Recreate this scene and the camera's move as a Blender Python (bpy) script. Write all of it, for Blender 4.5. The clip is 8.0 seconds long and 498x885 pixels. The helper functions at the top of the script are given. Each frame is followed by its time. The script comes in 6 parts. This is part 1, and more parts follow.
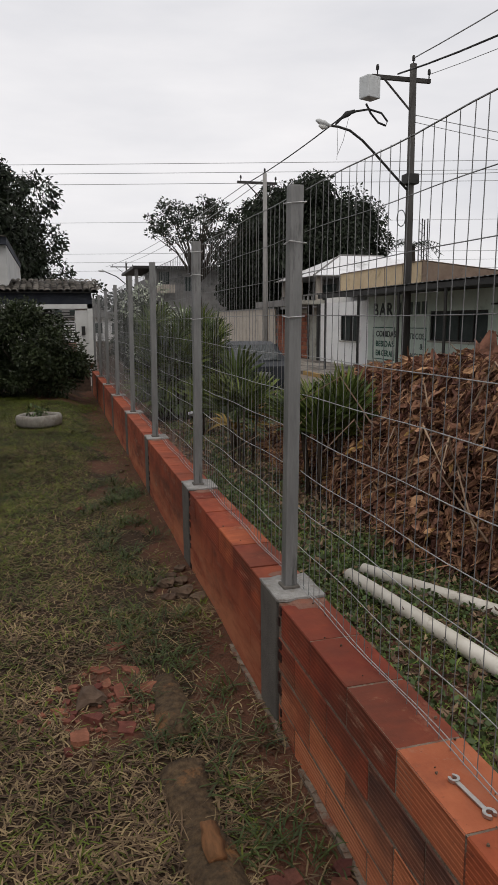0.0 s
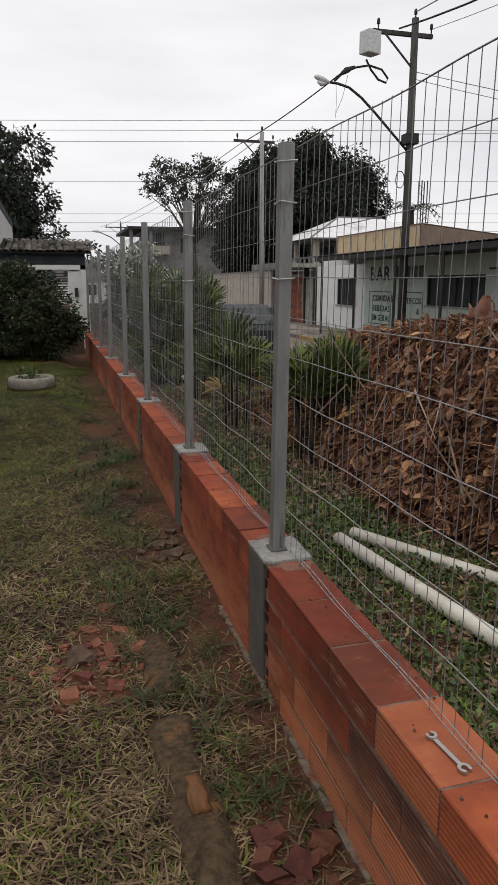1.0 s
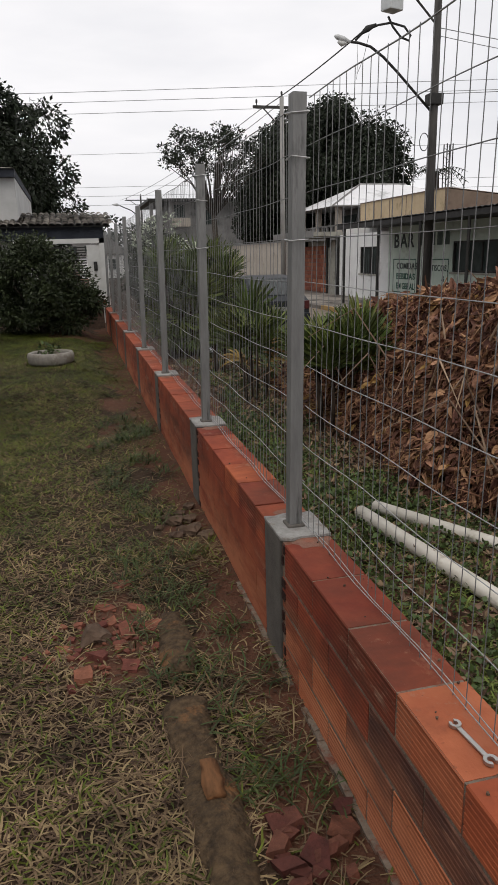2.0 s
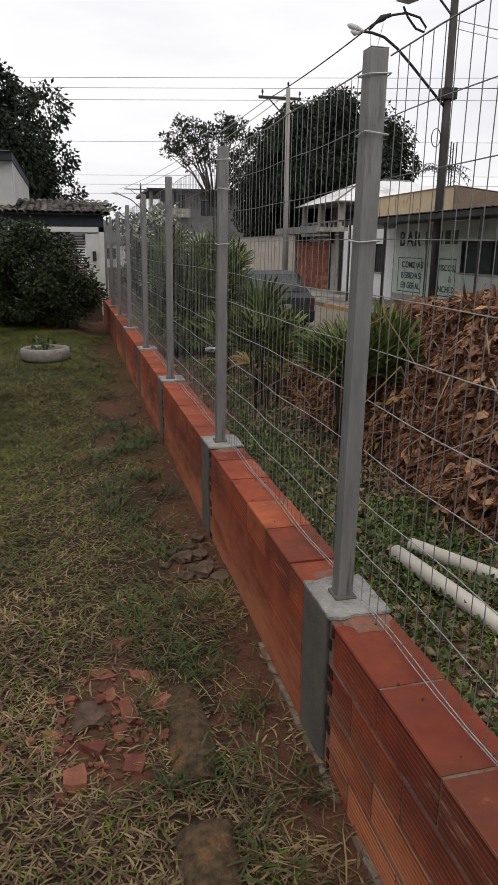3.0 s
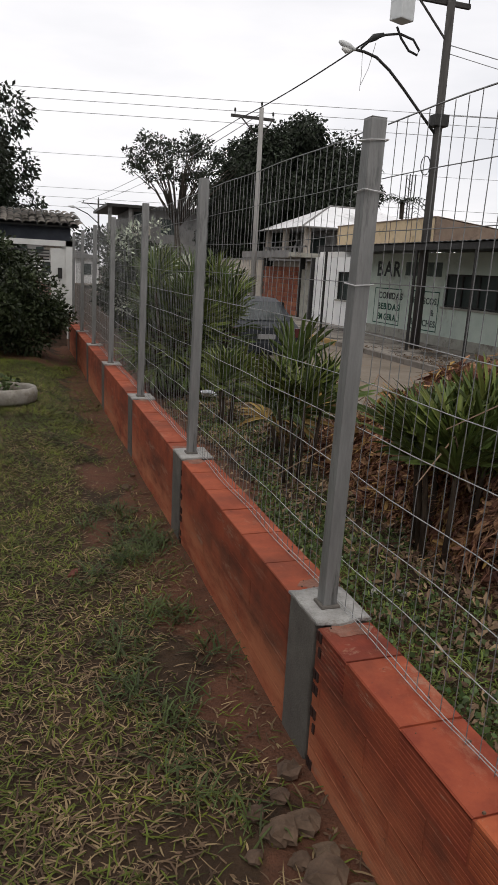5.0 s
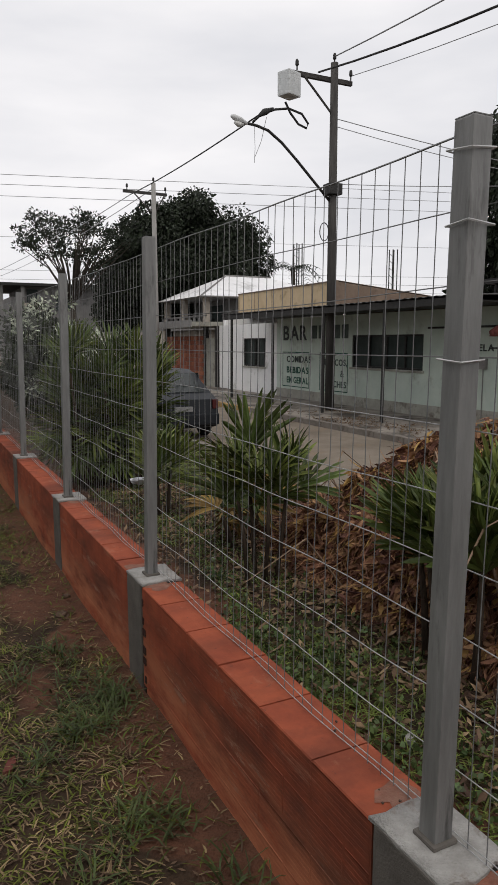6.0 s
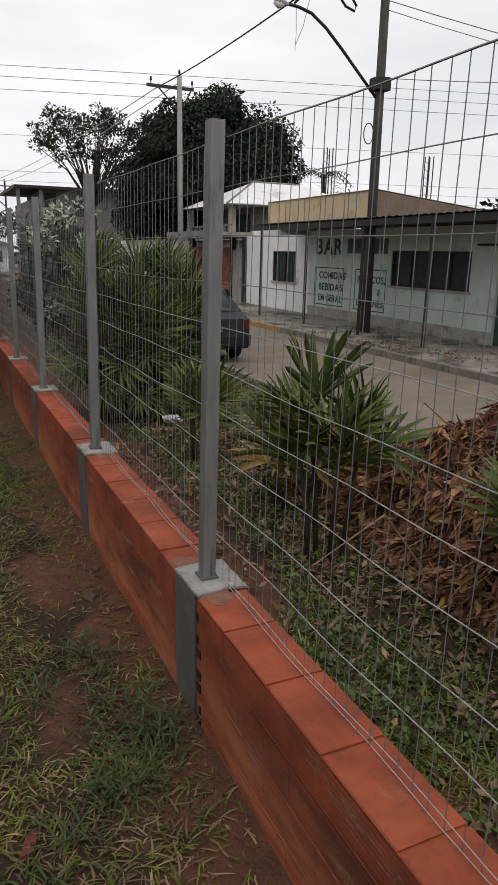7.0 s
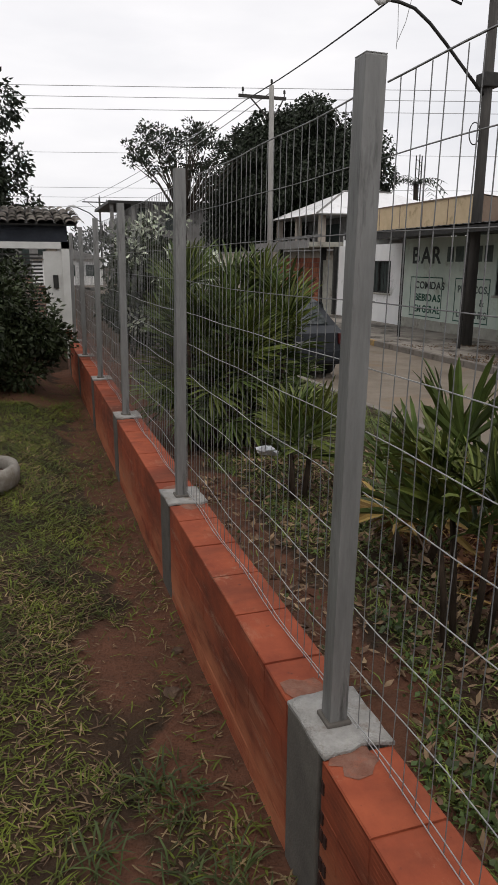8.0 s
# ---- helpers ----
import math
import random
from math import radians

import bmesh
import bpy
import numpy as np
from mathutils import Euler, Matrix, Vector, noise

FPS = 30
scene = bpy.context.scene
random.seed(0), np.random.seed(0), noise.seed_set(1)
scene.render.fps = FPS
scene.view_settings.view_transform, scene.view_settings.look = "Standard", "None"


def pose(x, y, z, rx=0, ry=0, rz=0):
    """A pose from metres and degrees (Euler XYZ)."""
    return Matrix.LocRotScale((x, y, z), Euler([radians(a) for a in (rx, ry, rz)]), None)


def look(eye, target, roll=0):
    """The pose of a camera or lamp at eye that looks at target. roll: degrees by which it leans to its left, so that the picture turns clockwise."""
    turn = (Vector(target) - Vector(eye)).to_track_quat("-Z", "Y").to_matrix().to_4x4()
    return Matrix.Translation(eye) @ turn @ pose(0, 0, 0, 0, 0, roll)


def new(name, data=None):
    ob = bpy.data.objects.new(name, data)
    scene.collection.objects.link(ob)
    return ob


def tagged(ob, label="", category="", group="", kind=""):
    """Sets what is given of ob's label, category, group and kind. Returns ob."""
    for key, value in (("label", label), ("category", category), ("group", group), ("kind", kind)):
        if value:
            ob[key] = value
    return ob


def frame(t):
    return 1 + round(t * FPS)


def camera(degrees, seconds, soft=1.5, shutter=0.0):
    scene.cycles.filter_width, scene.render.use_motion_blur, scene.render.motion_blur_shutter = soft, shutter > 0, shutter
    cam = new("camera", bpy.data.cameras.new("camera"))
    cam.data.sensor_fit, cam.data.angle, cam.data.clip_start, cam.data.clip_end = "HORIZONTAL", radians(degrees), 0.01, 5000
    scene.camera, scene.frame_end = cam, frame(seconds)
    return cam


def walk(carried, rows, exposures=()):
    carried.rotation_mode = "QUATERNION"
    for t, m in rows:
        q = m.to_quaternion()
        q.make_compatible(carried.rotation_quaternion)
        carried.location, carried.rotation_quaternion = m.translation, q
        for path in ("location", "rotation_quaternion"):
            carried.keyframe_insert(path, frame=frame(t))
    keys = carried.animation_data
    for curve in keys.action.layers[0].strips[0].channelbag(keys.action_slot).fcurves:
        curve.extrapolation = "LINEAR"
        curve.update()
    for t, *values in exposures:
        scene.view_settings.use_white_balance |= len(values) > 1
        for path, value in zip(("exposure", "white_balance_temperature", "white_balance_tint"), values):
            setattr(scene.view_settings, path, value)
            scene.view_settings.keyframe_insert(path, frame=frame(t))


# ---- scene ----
cam = camera(39.7, 8.0)
PATH = [
    (0, (1.428, 0.656, 1.599), (1.955, 2.553, 1.25), -0.6),
    (0.5, (1.442, 0.654, 1.594), (1.939, 2.553, 1.212), -0.4),
    (1, (1.454, 0.652, 1.594), (1.988, 2.526, 1.144), -0.1),
    (1.5, (1.461, 0.673, 1.59), (1.988, 2.55, 1.141), -0.2),
    (2, (1.521, 0.748, 1.564), (1.981, 2.623, 1.039), -1.4),
    (2.2, (1.526, 0.812, 1.549), (1.925, 2.703, 1.036), -1.8),
    (3.3, (1.508, 1.558, 1.601), (2.023, 3.412, 1.054), 1.4),
    (3.5, (1.513, 1.7, 1.574), (2.035, 3.555, 1.037), 1.9),
    (4, (1.52, 2.105, 1.674), (1.986, 3.977, 1.148), 2.4),
    (4.2, (1.485, 2.275, 1.679), (1.971, 4.142, 1.149), 3.1),
    (5.3, (1.291, 3.323, 1.626), (1.968, 5.143, 1.147), 1.9),
    (5.5, (1.335, 3.485, 1.66), (2.046, 5.281, 1.142), 1.5),
    (5.7, (1.319, 3.657, 1.638), (2.078, 5.44, 1.144), 1.5),
    (6, (1.283, 3.929, 1.65), (2.165, 5.701, 1.36), -0.1),
    (6.3, (1.292, 4.219, 1.675), (2.284, 5.9, 1.237), -0.1),
    (6.5, (1.343, 4.401, 1.655), (2.367, 6.046, 1.16), 1.2),
    (6.7, (1.402, 4.589, 1.674), (2.355, 6.269, 1.154), 0.1),
    (7, (1.424, 4.801, 1.716), (2.237, 6.549, 1.184), 1.1),
    (7.5, (1.509, 5.234, 1.7), (2.094, 7.093, 1.252), 0.2),
    (8, (1.59, 5.576, 1.702), (2.18, 7.418, 1.197), 0.2),
]
walk(cam, [(t, look(eye, target, roll)) for t, eye, target, roll in PATH],
     ((0.0, -0.1), (0.5, 0.02), (1.5, -0.02), (2.0, 0.03), (3.5, 0.12), (4.0, 0.1), (5.5, 0.14), (6.0, -0.03), (6.5, 0.1), (7.5, 0.0), (8.0, 0.07)))

# ---------------------------------------------------------------- light
world = bpy.data.worlds.new("overcast")
scene.world = world
world.use_nodes = True
wn = world.node_tree.nodes
wl = world.node_tree.links
wn.clear()
w_out = wn.new("ShaderNodeOutputWorld")
w_bg = wn.new("ShaderNodeBackground")
w_sky = wn.new("ShaderNodeTexSky")
w_sky.sky_type = "NISHITA"
w_sky.sun_disc = False
w_sky.sun_elevation = radians(48)
w_sky.sun_rotation = radians(160)
w_sky.dust_density = 4.0
w_sky.air_density = 1.0
w_tc = wn.new("ShaderNodeTexCoord")
w_noise = wn.new("ShaderNodeTexNoise")
w_noise.inputs["Scale"].default_value = 2.2
w_noise.inputs["Detail"].default_value = 5
w_map = wn.new("ShaderNodeMapping")
w_map.inputs["Scale"].default_value = (1, 1, 4)
w_ramp = wn.new("ShaderNodeValToRGB")
w_ramp.color_ramp.elements[0].position = 0.3
w_ramp.color_ramp.elements[0].color = (7.6, 7.6, 7.95, 1)
w_ramp.color_ramp.elements[1].position = 0.75
w_ramp.color_ramp.elements[1].color = (10.6, 10.3, 10.3, 1)
w_mix = wn.new("ShaderNodeMixRGB")
w_mix.inputs["Fac"].default_value = 0.93
wl.new(w_tc.outputs["Generated"], w_map.inputs["Vector"])
wl.new(w_map.outputs["Vector"], w_noise.inputs["Vector"])
wl.new(w_noise.outputs["Fac"], w_ramp.inputs["Fac"])
wl.new(w_sky.outputs["Color"], w_mix.inputs["Color1"])
wl.new(w_ramp.outputs["Color"], w_mix.inputs["Color2"])
wl.new(w_mix.outputs["Color"], w_bg.inputs["Color"])
w_bg.inputs["Strength"].default_value = 0.105
wl.new(w_bg.outputs["Background"], w_out.inputs["Surface"])

sun = new("sun", bpy.data.lights.new("sun", "SUN"))
sun.data.energy = 0.75
sun.data.angle = radians(40)
sun.data.color = (1.0, 0.93, 0.82)
sun.matrix_world = look((0, 0, 30), (5, 14, 0))
scene.view_settings.exposure = 0.0


# ---------------------------------------------------------------- materials
def mat(name, c1, c2, scale=6.0, rough=0.8, metal=0.0, bump=0.3, fine=60.0, stain=None, stain_scale=1.2,
        stain_at=0.55, rnd=0.0, island=0.0, spec=0.3, stretch=(1, 1, 1), bump_dist=0.01, translucent=0.0):
    """Two-scale noise colour, an optional stain, bump and variation from piece to piece."""
    m = bpy.data.materials.new(name)
    m.use_nodes = True
    n, l = m.node_tree.nodes, m.node_tree.links
    b = n["Principled BSDF"]
    tc = n.new("ShaderNodeTexCoord")
    mp = n.new("ShaderNodeMapping")
    mp.inputs["Scale"].default_value = stretch
    l.new(tc.outputs["Object"], mp.inputs["Vector"])
    n1 = n.new("ShaderNodeTexNoise")
    n1.inputs["Scale"].default_value = scale
    n1.inputs["Detail"].default_value = 6
    n1.inputs["Roughness"].default_value = 0.65
    l.new(mp.outputs["Vector"], n1.inputs["Vector"])
    r = n.new("ShaderNodeValToRGB")
    r.color_ramp.elements[0].position = 0.3
    r.color_ramp.elements[0].color = (*c1, 1)
    r.color_ramp.elements[1].position = 0.7
    r.color_ramp.elements[1].color = (*c2, 1)
    l.new(n1.outputs["Fac"], r.inputs["Fac"])
    col = r.outputs["Color"]
    n2 = n.new("ShaderNodeTexNoise")
    n2.inputs["Scale"].default_value = fine
    n2.inputs["Detail"].default_value = 4
    l.new(mp.outputs["Vector"], n2.inputs["Vector"])
    if stain:
        n3 = n.new("ShaderNodeTexNoise")
        n3.inputs["Scale"].default_value = stain_scale
        n3.inputs["Detail"].default_value = 7
        n3.inputs["Roughness"].default_value = 0.7
        l.new(mp.outputs["Vector"], n3.inputs["Vector"])
        r3 = n.new("ShaderNodeValToRGB")
        r3.color_ramp.elements[0].position = stain_at
        r3.color_ramp.elements[1].position = stain_at + 0.12
        l.new(n3.outputs["Fac"], r3.inputs["Fac"])
        mx = n.new("ShaderNodeMixRGB")
        l.new(r3.outputs["Color"], mx.inputs["Fac"])
        l.new(col, mx.inputs["Color1"])
        mx.inputs["Color2"].default_value = (*stain, 1)
        col = mx.outputs["Color"]
    if rnd or island:
        hs = n.new("ShaderNodeHueSaturation")
        src = n.new("ShaderNodeObjectInfo") if rnd else n.new("ShaderNodeNewGeometry")
        out = src.outputs["Random"] if rnd else src.outputs["Random Per Island"]
        a = rnd or island
        for sock, lo, hi in (("Value", 1 - a, 1 + a), ("Hue", 0.5 - 0.03 * a, 0.5 + 0.03 * a)):
            mr = n.new("ShaderNodeMapRange")
            mr.inputs["To Min"].default_value = lo
            mr.inputs["To Max"].default_value = hi
            l.new(out, mr.inputs["Value"])
            l.new(mr.outputs["Result"], hs.inputs[sock])
        l.new(col, hs.inputs["Color"])
        col = hs.outputs["Color"]
    l.new(col, b.inputs["Base Color"])
    b.inputs["Roughness"].default_value = rough
    b.inputs["Metallic"].default_value = metal
    b.inputs["Specular IOR Level"].default_value = spec
    if bump:
        bp = n.new("ShaderNodeBump")
        bp.inputs["Strength"].default_value = bump
        bp.inputs["Distance"].default_value = bump_dist
        l.new(n2.outputs["Fac"], bp.inputs["Height"])
        l.new(bp.outputs["Normal"], b.inputs["Normal"])
    return m


# worn bare places in the lawn: x, y, half-width
BARE = ((1.5, 14.6, 0.6), (1.84, 8.3, 0.2), (1.75, 7.15, 0.14), (1.58, 3.45, 0.24), (3.0, 3.3, 0.2))


def ground_mat():
    """Lawn soil, the bare red strip along the wall and the garden bed beyond it."""
    m = mat("ground_soil", (0.02, 0.012, 0.0066), (0.056, 0.033, 0.018), 3.0, 0.95, 0, 0.6, 70, bump_dist=0.03)
    n, l = m.node_tree.nodes, m.node_tree.links
    b = n["Principled BSDF"]
    base = b.inputs["Base Color"].links[0].from_socket
    geo = n.new("ShaderNodeNewGeometry")
    sep = n.new("ShaderNodeSeparateXYZ")
    l.new(geo.outputs["Position"], sep.inputs["Vector"])
    nz = n.new("ShaderNodeTexNoise")
    nz.inputs["Scale"].default_value = 2.4
    nz.inputs["Detail"].default_value = 5
    l.new(geo.outputs["Position"], nz.inputs["Vector"])

    def maths(op, a, c):
        k = n.new("ShaderNodeMath")
        k.operation = op
        for i, v in enumerate((a, c)):
            if isinstance(v, (int, float)):
                k.inputs[i].default_value = v
            else:
                l.new(v, k.inputs[i])
        return k.outputs[0]
    wob = maths("MULTIPLY", maths("SUBTRACT", nz.outputs["Fac"], 0.5), 1.1)
    d = maths("SUBTRACT", 0.58, maths("ABSOLUTE", maths("SUBTRACT", maths("ADD", sep.outputs["X"], wob), 2.48), 0.0))
    for px, py, pr in BARE:
        ex = maths("SUBTRACT", maths("ADD", sep.outputs["X"], maths("MULTIPLY", wob, 0.3)), px)
        ey = maths("MULTIPLY", maths("SUBTRACT", sep.outputs["Y"], py), 0.45)
        q = maths("SUBTRACT", pr, maths("SQRT", maths("ADD", maths("MULTIPLY", ex, ex), maths("MULTIPLY", ey, ey)), 0.0))
        d = maths("MAXIMUM", d, q)
    f = maths("MULTIPLY", d, 12.0)
    f.node.use_clamp = True
    soil = n.new("ShaderNodeValToRGB")
    soil.color_ramp.elements[0].color = (0.038, 0.019, 0.0115, 1)
    soil.color_ramp.elements[1].color = (0.155, 0.066, 0.038, 1)
    n5 = n.new("ShaderNodeTexNoise")
    n5.inputs["Scale"].default_value = 9
    n5.inputs["Detail"].default_value = 6
    l.new(geo.outputs["Position"], n5.inputs["Vector"])
    l.new(n5.outputs["Fac"], soil.inputs["Fac"])
    mx = n.new("ShaderNodeMixRGB")
    l.new(f, mx.inputs["Fac"])
    l.new(base, mx.inputs["Color1"])
    l.new(soil.outputs["Color"], mx.inputs["Color2"])
    l.new(mx.outputs["Color"], b.inputs["Base Color"])
    return m


def brick_mat(name, c1, c2, smear=1.0, vary=1.0):
    """Clay with long drag marks, soot and mortar smears that run on from brick to brick."""
    m = bpy.data.materials.new(name)
    m.use_nodes = True
    n, l = m.node_tree.nodes, m.node_tree.links
    b = n["Principled BSDF"]
    geo = n.new("ShaderNodeNewGeometry")
    info = n.new("ShaderNodeObjectInfo")

    def noise_at(scale, stretch, detail=6, rough=0.65):
        mp = n.new("ShaderNodeMapping")
        mp.inputs["Scale"].default_value = stretch
        l.new(geo.outputs["Position"], mp.inputs["Vector"])
        t = n.new("ShaderNodeTexNoise")
        t.inputs["Scale"].default_value = scale
        t.inputs["Detail"].default_value = detail
        t.inputs["Roughness"].default_value = rough
        l.new(mp.outputs["Vector"], t.inputs["Vector"])
        return t.outputs["Fac"]

    def ramp(fac, p0, p1, a, c):
        r = n.new("ShaderNodeValToRGB")
        r.color_ramp.elements[0].position, r.color_ramp.elements[1].position = p0, p1
        r.color_ramp.elements[0].color, r.color_ramp.elements[1].color = (*a, 1), (*c, 1)
        l.new(fac, r.inputs["Fac"])
        return r.outputs["Color"]

    def mix(fac, a, colour):
        k = n.new("ShaderNodeMixRGB")
        l.new(fac, k.inputs["Fac"])
        l.new(a, k.inputs["Color1"])
        k.inputs["Color2"].default_value = (*colour, 1)
        return k.outputs["Color"]
    col = ramp(noise_at(6, (1, 1, 1)), 0.3, 0.7, c1, c2)
    hs = n.new("ShaderNodeHueSaturation")
    for sock, lo, hi in (("Value", 1 - 0.28 * vary, 1 + 0.26 * vary), ("Hue", 0.5 - 0.006 * vary, 0.5 + 0.003 * vary)):
        mr = n.new("ShaderNodeMapRange")
        mr.inputs["To Min"].default_value, mr.inputs["To Max"].default_value = lo, hi
        l.new(info.outputs["Random"], mr.inputs["Value"])
        l.new(mr.outputs["Result"], hs.inputs[sock])
    l.new(col, hs.inputs["Color"])
    col = hs.outputs["Color"]
    one, zero = (1, 1, 1), (0, 0, 0)
    col = mix(ramp(noise_at(1.7, (0.4, 0.8, 2.3)), 0.46, 0.66, zero, (0.8 * smear + 0.15,) * 3), col, (0.11, 0.034, 0.02))
    col = mix(ramp(noise_at(4.0, (1, 0.5, 3.6), 8, 0.75), 0.57, 0.68, zero, (0.55 * smear + 0.1,) * 3), col, (0.34, 0.16, 0.10))
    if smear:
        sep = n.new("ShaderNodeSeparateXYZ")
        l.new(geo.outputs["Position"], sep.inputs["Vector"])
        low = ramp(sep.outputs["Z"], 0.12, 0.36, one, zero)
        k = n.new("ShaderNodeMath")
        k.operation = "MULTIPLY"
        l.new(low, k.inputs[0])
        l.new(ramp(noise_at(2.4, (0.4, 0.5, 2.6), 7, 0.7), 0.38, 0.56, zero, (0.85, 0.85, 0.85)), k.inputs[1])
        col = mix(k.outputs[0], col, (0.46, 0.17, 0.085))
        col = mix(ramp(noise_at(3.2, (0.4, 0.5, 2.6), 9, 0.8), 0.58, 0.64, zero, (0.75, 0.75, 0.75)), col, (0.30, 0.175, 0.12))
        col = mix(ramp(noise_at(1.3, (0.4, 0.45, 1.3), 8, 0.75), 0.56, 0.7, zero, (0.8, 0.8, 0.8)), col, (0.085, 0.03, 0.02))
    col = mix(ramp(noise_at(30, (1, 1, 1), 3), 0.66, 0.74, zero, (0.7, 0.7, 0.7)), col, (0.09, 0.035, 0.025))
    l.new(col, b.inputs["Base Color"])
    b.inputs["Roughness"].default_value = 0.85
    b.inputs["Specular IOR Level"].default_value = 0.25
    bp = n.new("ShaderNodeBump")
    bp.inputs["Strength"].default_value = 0.35
    bp.inputs["Distance"].default_value = 0.004
    l.new(noise_at(70, (1, 0.5, 1.5), 5), bp.inputs["Height"])
    l.new(bp.outputs["Normal"], b.inputs["Normal"])
    return m


M = {}
M["ground"] = ground_mat()
# sides get darker clay than tops: light from above put into the colour
M["brick"] = brick_mat("smeared_shaded_brick_face", (0.19, 0.038, 0.019), (0.36, 0.088, 0.037), 1.1, 1.3)
M["brick_worn"] = brick_mat("weathered_shaded_brick_face", (0.20, 0.044, 0.022), (0.35, 0.085, 0.038), 1.0, 0.16)
M["brick_top"] = brick_mat("lit_terracotta_top", (0.27, 0.066, 0.036), (0.40, 0.112, 0.06), 0.0, 0.9)
M["brick_orange"] = brick_mat("orange_brick", (0.38, 0.105, 0.045), (0.52, 0.17, 0.075), 0.35, 0.5)
M["brick_dark"] = brick_mat("overburnt_brick", (0.05, 0.03, 0.026), (0.13, 0.05, 0.032))
M["mortar_red"] = mat("clay_smeared_mortar", (0.10, 0.032, 0.02), (0.20, 0.07, 0.04), 9, 0.95, 0, 0.5, 120, stain=(0.14, 0.09, 0.066), stain_scale=5, stain_at=0.56)
M["mortar"] = mat("mortar", (0.12, 0.093, 0.072), (0.25, 0.205, 0.16), 14, 0.95, 0, 0.6, 120, stain=(0.17, 0.06, 0.036), stain_scale=11, stain_at=0.5)
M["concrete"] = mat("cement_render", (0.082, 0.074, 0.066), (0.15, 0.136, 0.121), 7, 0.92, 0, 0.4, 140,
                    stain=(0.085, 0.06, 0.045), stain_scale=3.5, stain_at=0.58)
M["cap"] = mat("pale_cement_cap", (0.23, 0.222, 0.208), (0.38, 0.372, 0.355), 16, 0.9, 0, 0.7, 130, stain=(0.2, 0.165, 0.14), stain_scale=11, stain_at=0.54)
M["smear"] = mat("dried_mortar", (0.16, 0.065, 0.043), (0.24, 0.13, 0.095), 25, 0.95, 0, 0.5, 120, stain=(0.25, 0.10, 0.065), stain_scale=22, stain_at=0.5)
M["hole"] = mat("painted_cavity_shade", (0.02, 0.01, 0.008), (0.05, 0.02, 0.015), 20, 0.95)
M["galv"] = mat("galvanised_steel", (0.155, 0.156, 0.153), (0.26, 0.26, 0.254), 11, 0.55, 0.25, 0.15, 60, stain=(0.075, 0.073, 0.07),
                stain_scale=5, stain_at=0.55, stretch=(2.5, 2.5, 0.35), spec=0.4)
M["wire"] = mat("galvanised_wire", (0.14, 0.142, 0.144), (0.25, 0.252, 0.254), 30, 0.5, 0.3, 0, spec=0.4)
M["wire_h"] = mat("lit_galvanised_wire", (0.26, 0.262, 0.262), (0.42, 0.422, 0.42), 30, 0.45, 0.3, 0, spec=0.4)
M["tie"] = mat("tie_wire", (0.5, 0.5, 0.5), (0.62, 0.62, 0.62), 30, 0.4, 0.5, 0)
M["chrome"] = mat("spanner_steel", (0.38, 0.37, 0.35), (0.5, 0.49, 0.47), 40, 0.35, 0.85, 0.1)
M["pvc"] = mat("dirty_white_pvc", (0.50, 0.47, 0.40), (0.68, 0.65, 0.58), 5, 0.55, 0, 0.1, 60, stain=(0.35, 0.30, 0.22), stain_scale=6, stain_at=0.6)
M["dry_blade"] = mat("dry_grass", (0.07, 0.047, 0.025), (0.24, 0.162, 0.092), 3, 0.8, 0, 0, island=0.65)
M["green_blade"] = mat("green_grass", (0.033, 0.046, 0.006), (0.112, 0.122, 0.013), 3, 0.7, 0, 0, island=0.6)
M["bed_blade"] = mat("lush_grass", (0.05, 0.072, 0.014), (0.175, 0.21, 0.042), 3, 0.65, 0, 0, island=0.55)
M["tuft"] = mat("coarse_dark_grass", (0.022, 0.036, 0.009), (0.068, 0.088, 0.022), 3, 0.6, 0, 0, island=0.4)
M["cover"] = mat("ground_cover_leaf", (0.035, 0.06, 0.019), (0.10, 0.135, 0.045), 4, 0.5, 0, 0, island=0.6)
M["litter"] = mat("dry_leaf_litter", (0.07, 0.043, 0.026), (0.2, 0.13, 0.078), 6, 0.8, 0, 0.1, island=0.45)
M["bed_litter"] = mat("curled_brown_leaf", (0.075, 0.044, 0.027), (0.27, 0.18, 0.118), 8, 0.8, 0, 0.1, island=0.65)
M["dead"] = mat("dead_foliage", (0.07, 0.033, 0.021), (0.37, 0.185, 0.115), 9, 0.75, 0, 0.1, island=0.75)
M["stalk"] = mat("bleached_stalk", (0.16, 0.105, 0.07), (0.34, 0.24, 0.17), 6, 0.8, 0, 0.1, rnd=0.3)
M["dead_yellow"] = mat("yellowing_leaf", (0.26, 0.15, 0.05), (0.44, 0.28, 0.10), 5, 0.7, 0, 0, island=0.3)
M["palm"] = mat("palm_leaflet", (0.026, 0.043, 0.011), (0.085, 0.115, 0.027), 5, 0.5, 0, 0, island=0.35)
M["palm_pale"] = mat("pale_palm_leaflet", (0.06, 0.082, 0.015), (0.15, 0.175, 0.04), 5, 0.5, 0, 0, island=0.35)
M["palm_dry"] = mat("browned_frond", (0.16, 0.11, 0.03), (0.28, 0.18, 0.06), 5, 0.75, 0, 0, island=0.3)
M["cane"] = mat("fibrous_stem_and_heap_shade", (0.022, 0.016, 0.011), (0.07, 0.05, 0.035), 25, 0.95, 0, 0.8, 90, stretch=(1, 1, 0.3))
M["leaf_dark"] = mat("mango_leaf", (0.008, 0.0125, 0.0065), (0.023, 0.032, 0.015), 2, 0.6, 0, 0, island=0.5)
M["leaf_bush"] = mat("shrub_leaf", (0.014, 0.021, 0.009), (0.045, 0.058, 0.022), 3, 0.55, 0, 0, island=0.45)
